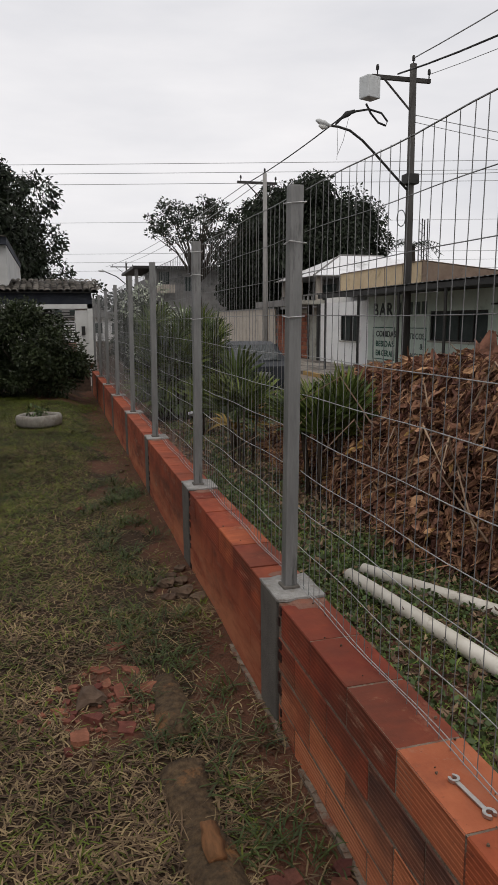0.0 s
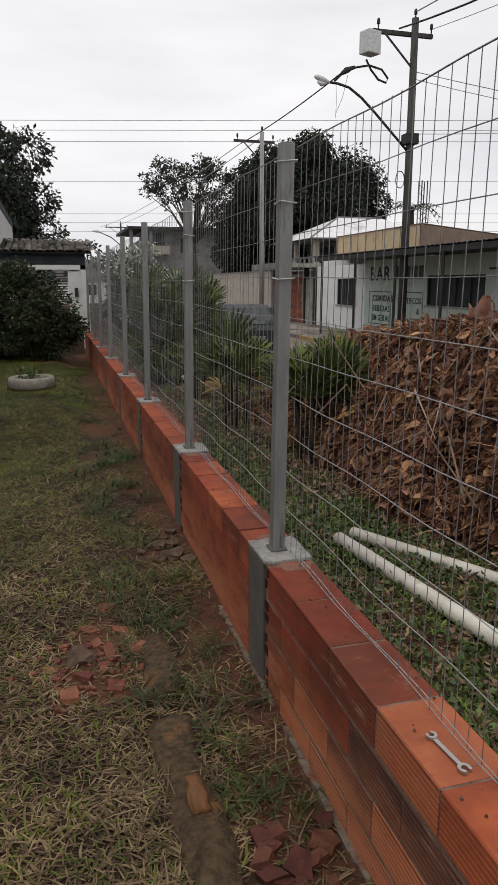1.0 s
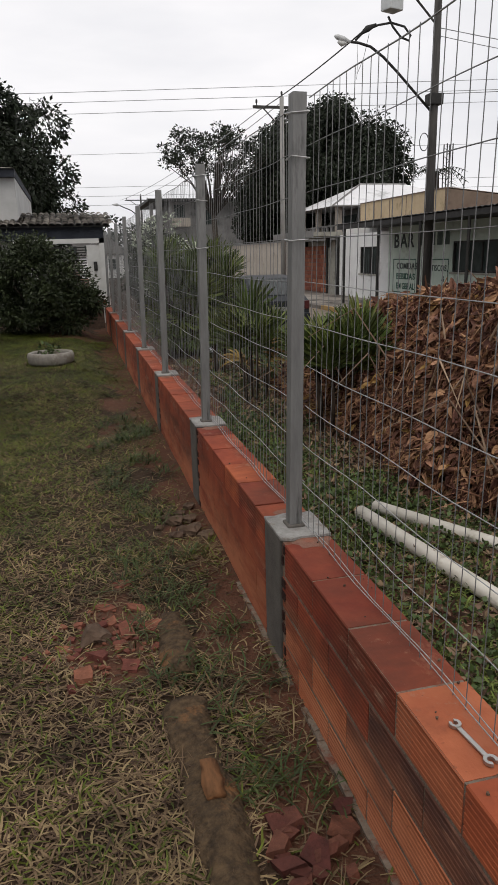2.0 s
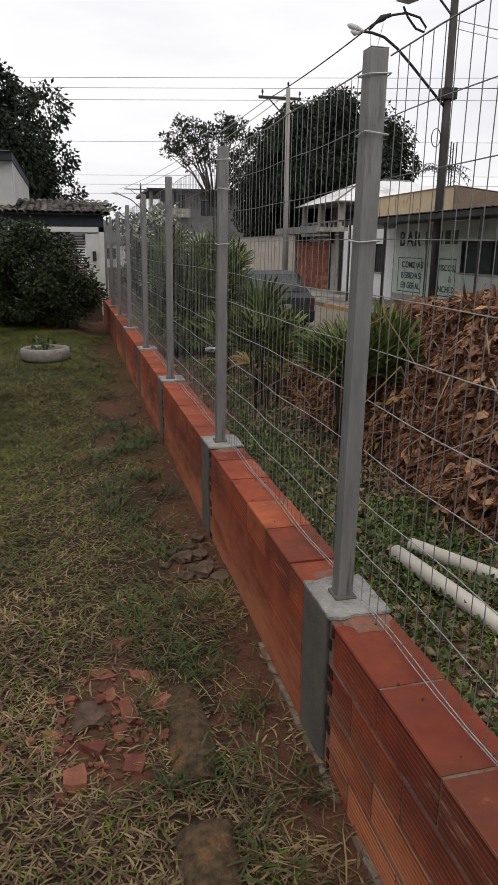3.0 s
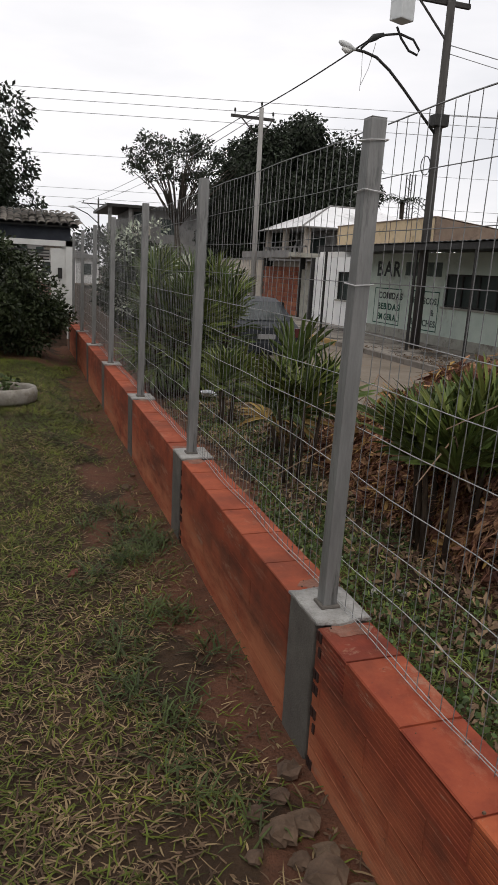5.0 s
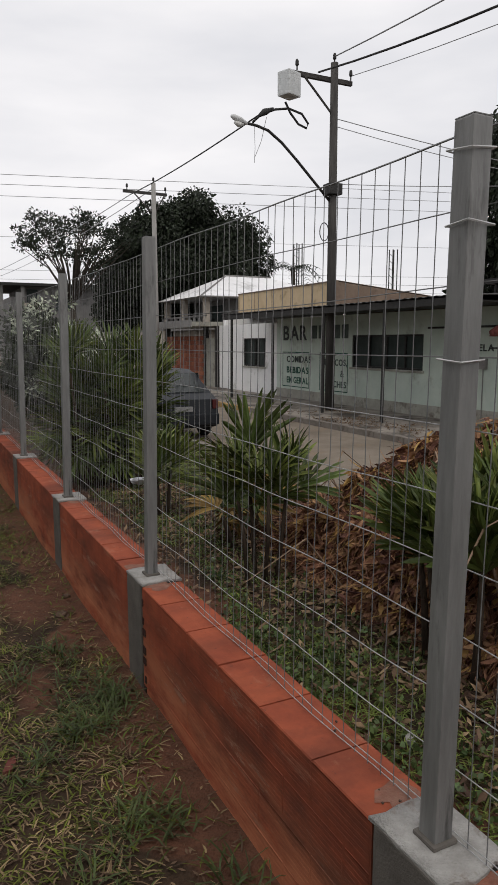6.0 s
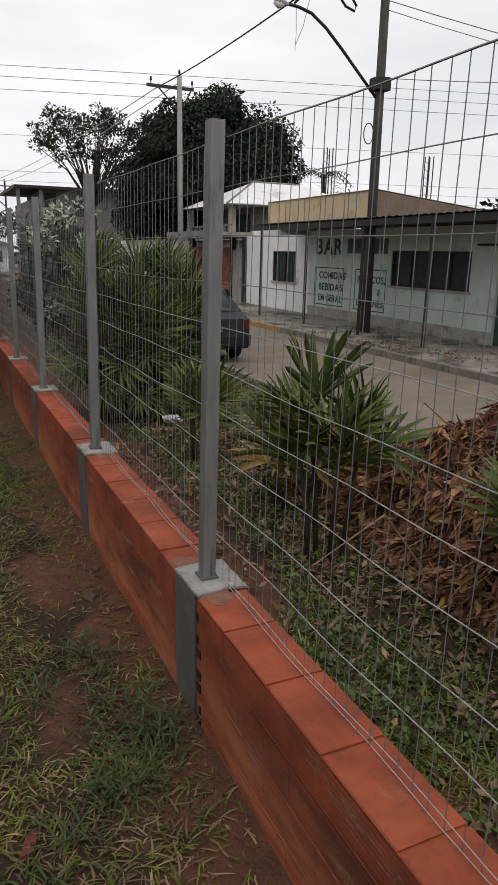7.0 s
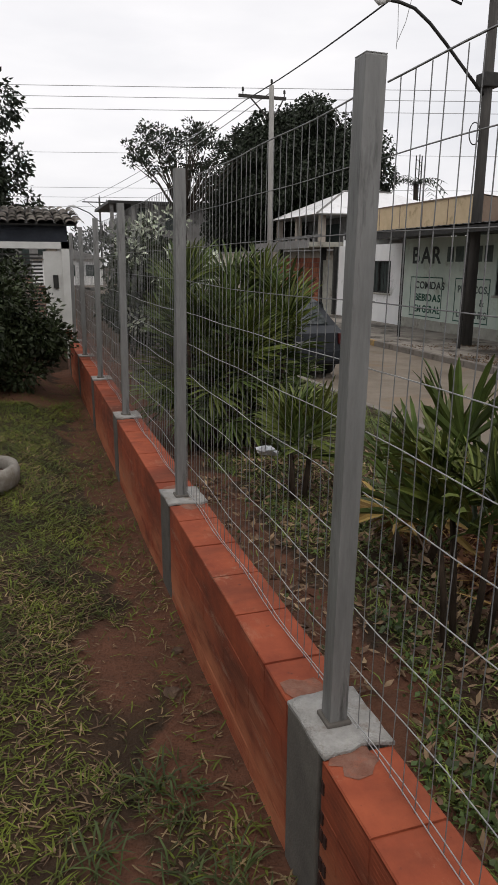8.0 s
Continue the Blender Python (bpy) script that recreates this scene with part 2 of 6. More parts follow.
M["leaf_pale"] = mat("variegated_leaf", (0.25, 0.30, 0.2), (0.6, 0.63, 0.52), 8, 0.6, 0, 0, island=0.3)
M["bark"] = mat("bark", (0.03, 0.025, 0.02), (0.08, 0.065, 0.05), 8, 0.95, 0, 0.8, 40, stretch=(1, 1, 0.3))
M["log"] = mat("rotting_log", (0.03, 0.02, 0.012), (0.12, 0.078, 0.042), 30, 0.95, 0, 1.0, 40, stain=(0.25, 0.115, 0.045), stain_scale=4.0, stain_at=0.58, bump_dist=0.02)
M["rubble"] = mat("brick_rubble", (0.11, 0.04, 0.027), (0.24, 0.083, 0.055), 16, 0.92, 0, 0.5, 80, rnd=0.35)
# darker than the pieces out on the lawn
M["rubble_dark"] = mat("dark_brick_rubble", (0.06, 0.022, 0.016), (0.15, 0.05, 0.035), 16, 0.85, 0, 0.5, 80, rnd=0.35)
M["stone"] = mat("earthy_clod", (0.06, 0.04, 0.028), (0.15, 0.10, 0.07), 12, 0.95, 0, 0.6, 60, rnd=0.3)
M["tyre"] = mat("painted_planter", (0.17, 0.155, 0.135), (0.29, 0.27, 0.24), 7, 0.85, 0, 0.3, 60, stain=(0.16, 0.14, 0.11), stain_scale=4, stain_at=0.52)
M["road"] = mat("worn_road", (0.13, 0.105, 0.08), (0.225, 0.19, 0.152), 1.2, 0.92, 0, 0.3, 60, stain=(0.20, 0.14, 0.09), stain_scale=0.5)
M["paving"] = mat("cement_pavement", (0.17, 0.15, 0.13), (0.31, 0.28, 0.245), 1.6, 0.92, 0, 0.3, 40, stain=(0.055, 0.047, 0.04), stain_scale=0.9, stain_at=0.5)
M["kerb"] = mat("kerb_stone", (0.13, 0.115, 0.10), (0.24, 0.215, 0.19), 4, 0.92, 0, 0.3, 40, stain=(0.1, 0.085, 0.07), stain_scale=2)
M["white_wall"] = mat("white_render", (0.72, 0.72, 0.72), (0.82, 0.82, 0.81), 1.5, 0.88, 0, 0.2, 40, stain=(0.42, 0.42, 0.39), stain_scale=1.1, stain_at=0.6)
M["green_wall"] = mat("pale_green_render", (0.44, 0.52, 0.46), (0.56, 0.63, 0.56), 1.5, 0.88, 0, 0.2, 40, stain=(0.33, 0.36, 0.31), stain_scale=1.3, stain_at=0.57)
M["dado"] = mat("dirty_plinth", (0.26, 0.25, 0.22), (0.38, 0.38, 0.33), 3, 0.92, 0, 0.2, 40, stain=(0.14, 0.12, 0.1), stain_scale=2)
M["fascia"] = mat("ochre_fascia", (0.50, 0.38, 0.235), (0.62, 0.49, 0.32), 2, 0.8, 0, 0.1, 40, stain=(0.33, 0.25, 0.14), stain_scale=1.5)
M["roof_brown"] = mat("weathered_roof_sheet", (0.15, 0.11, 0.085), (0.23, 0.175, 0.135), 2, 0.9, 0, 0.3, 30, stain=(0.1, 0.08, 0.065), stain_scale=1.2)
M["roof_white"] = mat("pale_metal_roof", (0.70, 0.70, 0.71), (0.80, 0.80, 0.81), 1.5, 0.6, 0, 0.1, 20, stain=(0.45, 0.45, 0.45), stain_scale=0.8)
M["roof_tile"] = mat("old_clay_tile", (0.13, 0.115, 0.10), (0.25, 0.225, 0.195), 4, 0.92, 0, 0.4, 40, rnd=0.25, stain=(0.06, 0.055, 0.05), stain_scale=2)
M["red_tile"] = mat("red_tile", (0.20, 0.06, 0.05), (0.32, 0.11, 0.09), 4, 0.8, 0, 0.3, 40, rnd=0.2)
M["dark_frame"] = mat("dark_metal", (0.02, 0.02, 0.02), (0.045, 0.043, 0.04), 8, 0.6, 0.2, 0.1)
M["shutter"] = mat("dark_shutter", (0.018, 0.03, 0.028), (0.04, 0.055, 0.05), 4, 0.6, 0, 0.1)
M["door_green"] = mat("dark_green_door", (0.03, 0.055, 0.045), (0.055, 0.085, 0.07), 4, 0.6, 0, 0.1)
M["red_brick_wall"] = mat("rough_red_masonry", (0.22, 0.075, 0.045), (0.33, 0.12, 0.07), 3, 0.92, 0, 0.5, 25, stain=(0.27, 0.23, 0.19), stain_scale=1.5, stain_at=0.6, rnd=0.25)
M["beige"] = mat("beige_render", (0.36, 0.32, 0.27), (0.48, 0.43, 0.37), 1.5, 0.9, 0, 0.2, 30, stain=(0.28, 0.25, 0.21), stain_scale=0.9)
M["grey_wall"] = mat("grey_render", (0.17, 0.165, 0.16), (0.27, 0.265, 0.255), 1.2, 0.9, 0, 0.2, 30, stain=(0.12, 0.12, 0.115), stain_scale=0.8)
M["pole_wood"] = mat("dark_utility_pole", (0.035, 0.033, 0.032), (0.085, 0.08, 0.075), 6, 0.9, 0, 0.4, 50, stretch=(1, 1, 0.15))
M["pole_conc"] = mat("grey_concrete_pole", (0.24, 0.235, 0.225), (0.36, 0.35, 0.335), 4, 0.9, 0, 0.3, 50, stretch=(1, 1, 0.3))
M["cable"] = mat("black_cable", (0.02, 0.02, 0.02), (0.035, 0.035, 0.035), 8, 0.7)
M["cable_grey"] = mat("weathered_cable", (0.26, 0.265, 0.27), (0.34, 0.345, 0.35), 8, 0.7)
M["lamp_body"] = mat("lamp_housing", (0.45, 0.46, 0.46), (0.6, 0.61, 0.61), 8, 0.5)
M["lamp_glass"] = mat("lamp_lens", (0.5, 0.5, 0.48), (0.62, 0.62, 0.6), 8, 0.2)
M["box_grey"] = mat("pale_grey_box", (0.5, 0.52, 0.52), (0.6, 0.62, 0.62), 5, 0.6)
M["paint_dark"] = mat("faded_black_lettering", (0.03, 0.04, 0.04), (0.08, 0.09, 0.085), 6, 0.85)
M["paint_green"] = mat("green_lettering", (0.012, 0.06, 0.045), (0.03, 0.1, 0.07), 6, 0.85)
M["paint_red"] = mat("red_lettering", (0.13, 0.04, 0.035), (0.2, 0.06, 0.05), 6, 0.85)
M["paint_grey"] = mat("greyed_lettering", (0.05, 0.075, 0.07), (0.12, 0.145, 0.13), 6, 0.85)
M["car_paint"] = mat("dark_car_paint", (0.008, 0.010, 0.013), (0.014, 0.016, 0.02), 3, 0.45, 0.0, 0, spec=0.22)
M["car_glass"] = mat("car_window", (0.05, 0.06, 0.06), (0.08, 0.09, 0.09), 3, 0.06, 0.0, 0, spec=1.0)
M["rubber"] = mat("tyre_rubber", (0.012, 0.012, 0.012), (0.025, 0.025, 0.025), 10, 0.9)
M["tail"] = mat("red_lamp_plastic", (0.04, 0.006, 0.006), (0.07, 0.009, 0.008), 10, 0.3)
M["plate"] = mat("number_plate", (0.16, 0.16, 0.16), (0.24, 0.24, 0.24), 10, 0.5)
M["gate"] = mat("white_gate_paint", (0.5, 0.5, 0.48), (0.62, 0.62, 0.6), 4, 0.6, 0, 0.1, stain=(0.45, 0.42, 0.38), stain_scale=5, stain_at=0.62)
M["fascia_blue"] = mat("dark_slate_board", (0.025, 0.03, 0.04), (0.05, 0.055, 0.068), 4, 0.8)
M["house_white"] = mat("off_white_house_render", (0.42, 0.42, 0.41), (0.55, 0.55, 0.54), 1.5, 0.9, 0, 0.2, 40)
M["foil"] = mat("crumpled_wrapper", (0.5, 0.52, 0.55), (0.75, 0.77, 0.8), 20, 0.5)


# ---------------------------------------------------------------- mesh helpers
def mesh_ob(name, bm, material, parent=None, label="", smooth=False):
    me = bpy.data.meshes.new(name)
    bm.to_mesh(me)
    bm.free()
    if material:
        me.materials.append(material)
    if smooth:
        for p in me.polygons:
            p.use_smooth = True
    ob = new(name, me)
    if parent:
        ob.parent = parent
    if label:
        tagged(ob, label)
    return ob


def part(name, bm, material, parent, label="", smooth=False):
    return mesh_ob(name, bm, material, parent, label, smooth)


def raw(name, verts, faces, material, parent=None, smooth=False):
    me = bpy.data.meshes.new(name)
    me.from_pydata(verts, [], faces)
    me.update()
    me.materials.append(material)
    if smooth:
        for p in me.polygons:
            p.use_smooth = True
    ob = new(name, me)
    if parent:
        ob.parent = parent
    return ob


def empty(name, loc=(0, 0, 0), rz=0.0):
    ob = new(name)
    ob.matrix_basis = pose(*loc, 0, 0, rz)
    ob.empty_display_size = 0.2
    return ob


def add_box(bm, x0, x1, y0, y1, z0, z1, bevel=0.0):
    vs = [bm.verts.new((x, y, z)) for z in (z0, z1) for x, y in ((x0, y0), (x1, y0), (x1, y1), (x0, y1))]
    fs = [bm.faces.new([vs[i] for i in q]) for q in ((3, 2, 1, 0), (4, 5, 6, 7), (0, 1, 5, 4), (1, 2, 6, 5), (2, 3, 7, 6), (3, 0, 4, 7))]
    if bevel:
        es = list({e for f in fs for e in f.edges})
        bmesh.ops.bevel(bm, geom=es, offset=bevel, segments=2, affect="EDGES", profile=0.6)
    return bm


def box(x0, x1, y0, y1, z0, z1, bevel=0.0):
    return add_box(bmesh.new(), x0, x1, y0, y1, z0, z1, bevel)


def add_tube(bm, pts, radii, seg=8, cap=True):
    """A round tube along points, with a radius at each."""
    rings = []
    n = len(pts)
    if isinstance(radii, (int, float)):
        radii = [radii] * n
    ref = Vector((0.31, 0.17, 0.93))
    for i, p in enumerate(pts):
        d = (Vector(pts[min(i + 1, n - 1)]) - Vector(pts[max(i - 1, 0)])).normalized()
        u = d.cross(ref if abs(d.dot(ref)) < 0.95 else Vector((1, 0, 0))).normalized()
        v = d.cross(u)
        rings.append([bm.verts.new(Vector(p) + radii[i] * (math.cos(a) * u + math.sin(a) * v))
                      for a in (2 * math.pi * k / seg for k in range(seg))])
    for a, b in zip(rings, rings[1:]):
        for k in range(seg):
            bm.faces.new((a[k], a[(k + 1) % seg], b[(k + 1) % seg], b[k]))
    if cap:
        bm.faces.new(rings[0][::-1])
        bm.faces.new(rings[-1])
    return bm


def tube(pts, radii, seg=8, cap=True):
    return add_tube(bmesh.new(), pts, radii, seg, cap)


def sag(a, b, drop, n=12):
    """Points of a hanging cable."""
    a, b = Vector(a), Vector(b)
    return [a.lerp(b, i / n) - Vector((0, 0, drop * 4 * (i / n) * (1 - i / n))) for i in range(n + 1)]


def letter_mesh(ch, material):
    """One character of the built-in font as a thin mesh, with its box."""
    cu = bpy.data.curves.new("letter", "FONT")
    cu.body = ch
    cu.size = 1.0
    cu.extrude = 0.004
    cu.offset = 0.022
    tmp = bpy.data.objects.new("letter", cu)
    scene.collection.objects.link(tmp)
    me = bpy.data.meshes.new_from_object(tmp.evaluated_get(bpy.context.evaluated_depsgraph_get()))
    bpy.data.objects.remove(tmp)
    bpy.data.curves.remove(cu)
    me.materials.clear()
    me.materials.append(material)
    return me


def words(text, loc, height, rx, rz, material, parent, stretch=1.0):
    """Lettering on a wall, each character a mesh of its own."""
    base = pose(*loc, rx, 0, rz)
    x = 0.0
    for ch in text:
        if ch == " ":
            x += height * 0.4 * stretch
            continue
        me = letter_mesh(ch, material)
        xs = [v.co.x for v in me.vertices]
        k = height / 0.73
        for v in me.vertices:
            v.co.x = (v.co.x - min(xs)) * k * stretch
            v.co.y *= k
        ob = new("letter", me)
        ob.parent = parent
        ob.matrix_basis = base @ Matrix.Translation((x, 0, 0))
        x += (max(xs) - min(xs)) * k * stretch + height * 0.13 * stretch


rng = random.Random(7)
nrg = np.random.default_rng(11)

# ---------------------------------------------------------------- ground, road, pavement
ROAD_X0, ROAD_X1, ROAD_Z = 5.6, 10.3, -0.42
STREET_Z = -0.3
WALL_X0, WALL_X1, WALL_Z = 2.2, 2.39, 0.53
POSTS = [-0.62, 1.27, 3.16, 5.005, 7.005, 8.89, 10.93, 12.81, 14.7, 16.5]


def bumpy(x, y):
    """Height of the lawn and bed."""
    v = 0.035 * noise.noise((x * 1.3, y * 1.3, 0)) + 0.008 * noise.noise((x * 2.6, y * 2.6, 3))
    if y > 3.0 and 1.8 < x < 2.6:
        v += 0.03 * min(1.0, (y - 3.0) / 0.6) * max(0.0, 1 - abs(x - 2.2) / 0.4)
    if x > 2.0:
        v *= 0.7
    a, b_ = min(1.0, max(0.0, (y - 7.0) / 3.2)), min(1.0, max(0.0, (2.05 - x) / 0.6))
    v += 0.2 * a * a * (3 - 2 * a) * b_ * b_ * (3 - 2 * b_)
    e = min(1.0, max(0.0, (5.45 - x) / 0.4))
    return v * e


def build_ground():
    xs = [-300, -80, -30, -12] + [-6 + 0.3 * i for i in range(15)] + [-1.5 + 0.08 * i for i in range(63)] + [3.6 + 0.2 * i for i in range(10)] + [5.5, 5.6, 9.3, 13, 30, 90, 300]
    ys = [-300, -60, -12, -4] + [-1 + 0.1 * i for i in range(110)] + [10 + 0.2 * i for i in range(51)] + [24, 40, 80, 180, 400]
    verts, faces = [], []
    for y in ys:
        for x in xs:
            z = bumpy(x, y) if -6 <= x <= 5.52 and -1 <= y <= 20 else 0.0
            if x > 5.55:
                z = -0.5
            verts.append((x, y, z))
    w = len(xs)
    for j in range(len(ys) - 1):
        for i in range(w - 1):
            a = j * w + i
            faces.append((a, a + 1, a + 1 + w, a + w))
    ob = raw("ground", verts, faces, M["ground"], smooth=True)
    tagged(ob, "uneven earth with thin trampled lawn and bare red soil", "ground", kind="structure")
    ob = mesh_ob("road", box(ROAD_X0, ROAD_X1, -120, 260, -0.5, ROAD_Z), M["road"])
    tagged(ob, "worn grey-brown street surface with sandy stains", "road", kind="structure")
    ob = mesh_ob("pavement", box(ROAD_X1 + 0.14, 13.5, -60, 160, -0.5, STREET_Z), M["paving"])
    tagged(ob, "stained cement pavement before the bar", "pavement", kind="structure")


def build_kerb(name, x0, x1, z1):
    k = empty(name)
    tagged(k, "row of worn kerb stones along the street", "kerb", kind="structure")
    me = None
    for i in range(40):
        y = 4 + i * 1.0
        if me is None:
            o = part("kerb_stone", box(0, x1 - x0, 0, 0.98, -0.5, z1, 0.015), M["kerb"], k)
            me = o.data
        else:
            o = new("kerb_stone", me)
            o.parent = k
        o.location = (x0, y, rng.uniform(-0.008, 0.004))
        if name == "kerb_far" and 21.5 < y < 24.5:
            if "yellow" not in M:
                M["yellow"] = mat("worn_yellow_paint", (0.30, 0.19, 0.07), (0.42, 0.28, 0.11), 5, 0.85, 0, 0.2, 40, stain=(0.22, 0.17, 0.11), stain_scale=4)
            o.data = o.data.copy()
            o.data.materials[0] = M["yellow"]
            tagged(o, "kerb stone with worn yellow paint")


build_ground()
build_kerb("kerb_far", ROAD_X1, ROAD_X1 + 0.14, STREET_Z + 0.02)
build_kerb("kerb_near", ROAD_X0 - 0.1, ROAD_X0, 0.015)


# ---------------------------------------------------------------- utility poles, cables
def utility_pole(loc, h, material, wood, label, arm_z, arm_len, dirs):
    p = empty("utility_pole", loc)
    tagged(p, label, "utility pole", group="street poles")
    r0, r1 = (0.135, 0.1)
    part("shaft", tube([(0, 0, -0.15), (0, 0, h * 0.5), (0, 0, h)], [r0, (r0 + r1) / 2, r1], 12), material, p, smooth=True)
    dx, dy = dirs
    bm = bmesh.new()
    ca = Matrix.Rotation(math.atan2(dy, dx), 4, "Z")
    add_box(bm, -arm_len * 0.36, arm_len * 0.74, -0.16, -0.06, arm_z - 0.06, arm_z + 0.06, 0.01)
    bmesh.ops.transform(bm, matrix=ca, verts=bm.verts)
    part("crossarm", bm, M["pole_wood"], p, "dark timber crossarm")
    for t in (0.66, 0.0, -0.3):
        bm = bmesh.new()
        x, y = t * arm_len * dx, t * arm_len * dy
        z = arm_z + (0.06 if t else h - arm_z)
        add_tube(bm, [(x, y, z - 0.02), (x, y, z + 0.08), (x, y, z + 0.1), (x, y, z + 0.2), (x, y, z + 0.24)],
                 [0.02, 0.02, 0.05, 0.045, 0.03], 8)
        part("insulator", bm, M["dark_frame"], p, "dark porcelain insulator")
    for s in ((0.55,) if wood else (0.5, -0.28)):
        part("brace", tube([(s * arm_len * dx, s * arm_len * dy, arm_z - 0.05), (0, 0, arm_z - 0.95)], 0.03, 6), M["pole_wood"], p)
    return p


# the near pole stands on the pavement, with a street lamp and a junction box
PX, PY = 12.1, 20.5
ARM = (-1.0, 0.0)
pole_a = utility_pole((PX, PY, -0.15), 9.14, M["pole_wood"], True, "dark weathered utility pole with crossarm on the pavement", 8.74, 1.75, ARM)
bm = bmesh.new()
add_box(bm, -0.24, 0.24, -0.2, 0.2, -0.3, 0.3, 0.03)
b = part("junction_box", bm, M["box_grey"], pole_a, "pale grey metal box under the crossarm end")
b.matrix_basis = pose(-1.42, -0.06, 8.36, 0, 0, 20)
part("lamp_arm", tube([(-0.1, 0, 5.6), (-0.6, 0, 6.05), (-1.15, 0, 6.55), (-1.6, 0, 6.93), (-2.0, 0, 7.18), (-2.35, 0, 7.26), (-2.65, 0, 7.28)], 0.036, 8), M["dark_frame"], pole_a, smooth=True)
bm = bmesh.new()
add_tube(bm, [(0, 0, 0), (-0.08, 0, 0.02), (-0.2, 0, 0.06), (-0.38, 0, 0.11), (-0.46, 0, 0.13)], [0.035, 0.055, 0.08, 0.07, 0.03], 10)
lh = part("lamp_head", bm, M["lamp_body"], pole_a, "pale street lamp head", smooth=True)
lh.location = (-2.6, 0, 7.27)
bm = bmesh.new()
add_tube(bm, [(-0.12, 0, -0.03), (-0.24, 0, -0.05), (-0.36, 0, 0.0)], [0.04, 0.075, 0.04], 8)
part("lens", bm, M["lamp_glass"], lh, smooth=True)
part("bracket", box(-0.2, 0.2, -0.19, 0.19, 5.75, 6.05, 0.02), M["dark_frame"], pole_a, "dark clamp with fuse boxes")
part("cable_coil", tube([(-0.32 + 0.14 * math.cos(a), -0.1, 4.75 + 0.24 * math.sin(a)) for a in [k * math.pi / 9 for k in range(19)]], 0.014, 5), M["cable"], pole_a)
part("drip_loop", tube([(-1.5, 0, 7.95), (-1.35, 0, 7.7), (-1.1, 0, 7.45), (-0.85, 0, 7.38), (-0.8, 0, 7.5), (-1.0, 0, 7.72), (-1.4, 0, 7.8), (-1.8, 0, 7.72), (-2.2, 0, 7.55), (-2.45, 0, 7.32)], 0.03, 6), M["cable"], pole_a, smooth=True)
part("splice", tube([(-1.85, 0, 7.74), (-2.1, 0, 7.62), (-2.3, 0, 7.48)], [0.03, 0.09, 0.03], 8), M["cable"], pole_a, smooth=True)
part("tassel", tube([(-2.4, 0, 7.25), (-2.38, 0, 6.7), (-2.4, 0, 6.35)], 0.008, 4), M["cable_grey"], pole_a)
part("pull_cord", tube([(-2.05, 0, 7.5), (-2.2, 0, 6.9), (-2.38, 0, 6.5)], 0.008, 4), M["cable_grey"], pole_a)

pole_b = utility_pole((11.8, 34.6, -0.2), 8.85, M["pole_conc"], False, "grey concrete utility pole with timber crossarm", 8.42, 1.85, (-1.0, 0.0))
pole_c = utility_pole((10.6, 90.0, -0.3), 9.1, M["pole_wood"], False, "distant dark utility pole with a lamp", 8.6, 2.6, (-1.0, 0.0))
part("lamp_arm", tube([(0, 0, 6.4), (-1.2, 0, 7.4), (-2.6, 0, 8.0)], 0.06, 6), M["dark_frame"], pole_c)
part("lamp_head", tube([(-2.5, 0, 8.0), (-2.9, 0, 8.1), (-3.5, 0, 8.1)], [0.05, 0.18, 0.06], 8), M["lamp_body"], pole_c)
pole_d = utility_pole((21.2, 25.0, -0.3), 5.2, M["pole_wood"], True, "thin dark service pole behind the bar", 4.9, 1.2, (0.8, 0.6))


def cable(name, pts, r, material, label):
    ob = mesh_ob(name, tube(pts, r, 5), material, smooth=True)
    tagged(ob, label, "cable", group="overhead cables")


cable("overhead_cable", sag((PX - 2.3, PY, 7.35), (10.75, 34.6, 8.08), 0.1), 0.022, M["cable"], "black overhead cable between the street poles")
cable("overhead_cable", sag((10.75, 34.6, 8.08), (8.1, 90.0, 8.3), 0.5), 0.02, M["cable_grey"], "overhead cable running on along the street")
cable("overhead_cable", sag((PX - 0.5, PY, 8.68), (11.6, -12.0, 9.3), 1.6, 20), 0.026, M["cable"], "black overhead cable running along the street")
cable("overhead_cable", sag((PX, PY, 9.15), (12.0, -12.0, 9.5), 0.8, 20), 0.018, M["cable_grey"], "thick grey overhead wire running along the street")
cable("overhead_cable", sag((PX + 0.55, PY, 8.75), (14.0, -12.0, 9.2), 1.2, 20), 0.01, M["cable_grey"], "thin overhead wire running along the street")
cable("overhead_cable", sag((PX, PY, 7.6), (24.0, 13.0, 4.4), 0.25), 0.012, M["cable_grey"], "grey service wire to a roof")
cable("overhead_cable", sag((PX, PY, 7.4), (24.0, 12.0, 4.2), 0.4), 0.01, M["cable_grey"], "grey service wire to a roof")
cable("overhead_cable", sag((PX, PY, 5.9), (24.0, 14.0, 6.4), 0.3), 0.01, M["cable_grey"], "grey service wire to a roof")
cable("overhead_cable", sag((11.8, 34.6, 8.42), (10.6, 90.0, 8.7), 0.5), 0.02, M["cable_grey"], "overhead cable to the far pole")
LINE_Z = (22.0, 20.9, 19.6, 14.8, 10.8, 9.7, 8.6)
for k, z in enumerate(LINE_Z):
    cable("transmission_line", sag((-90, 125 + 0.3 * k, z + 0.4), (170, 51 + 0.3 * k, z), 0.5, 24), 0.035 if k < 3 else 0.026, M["cable_grey"], "grey power line crossing the sky far off")
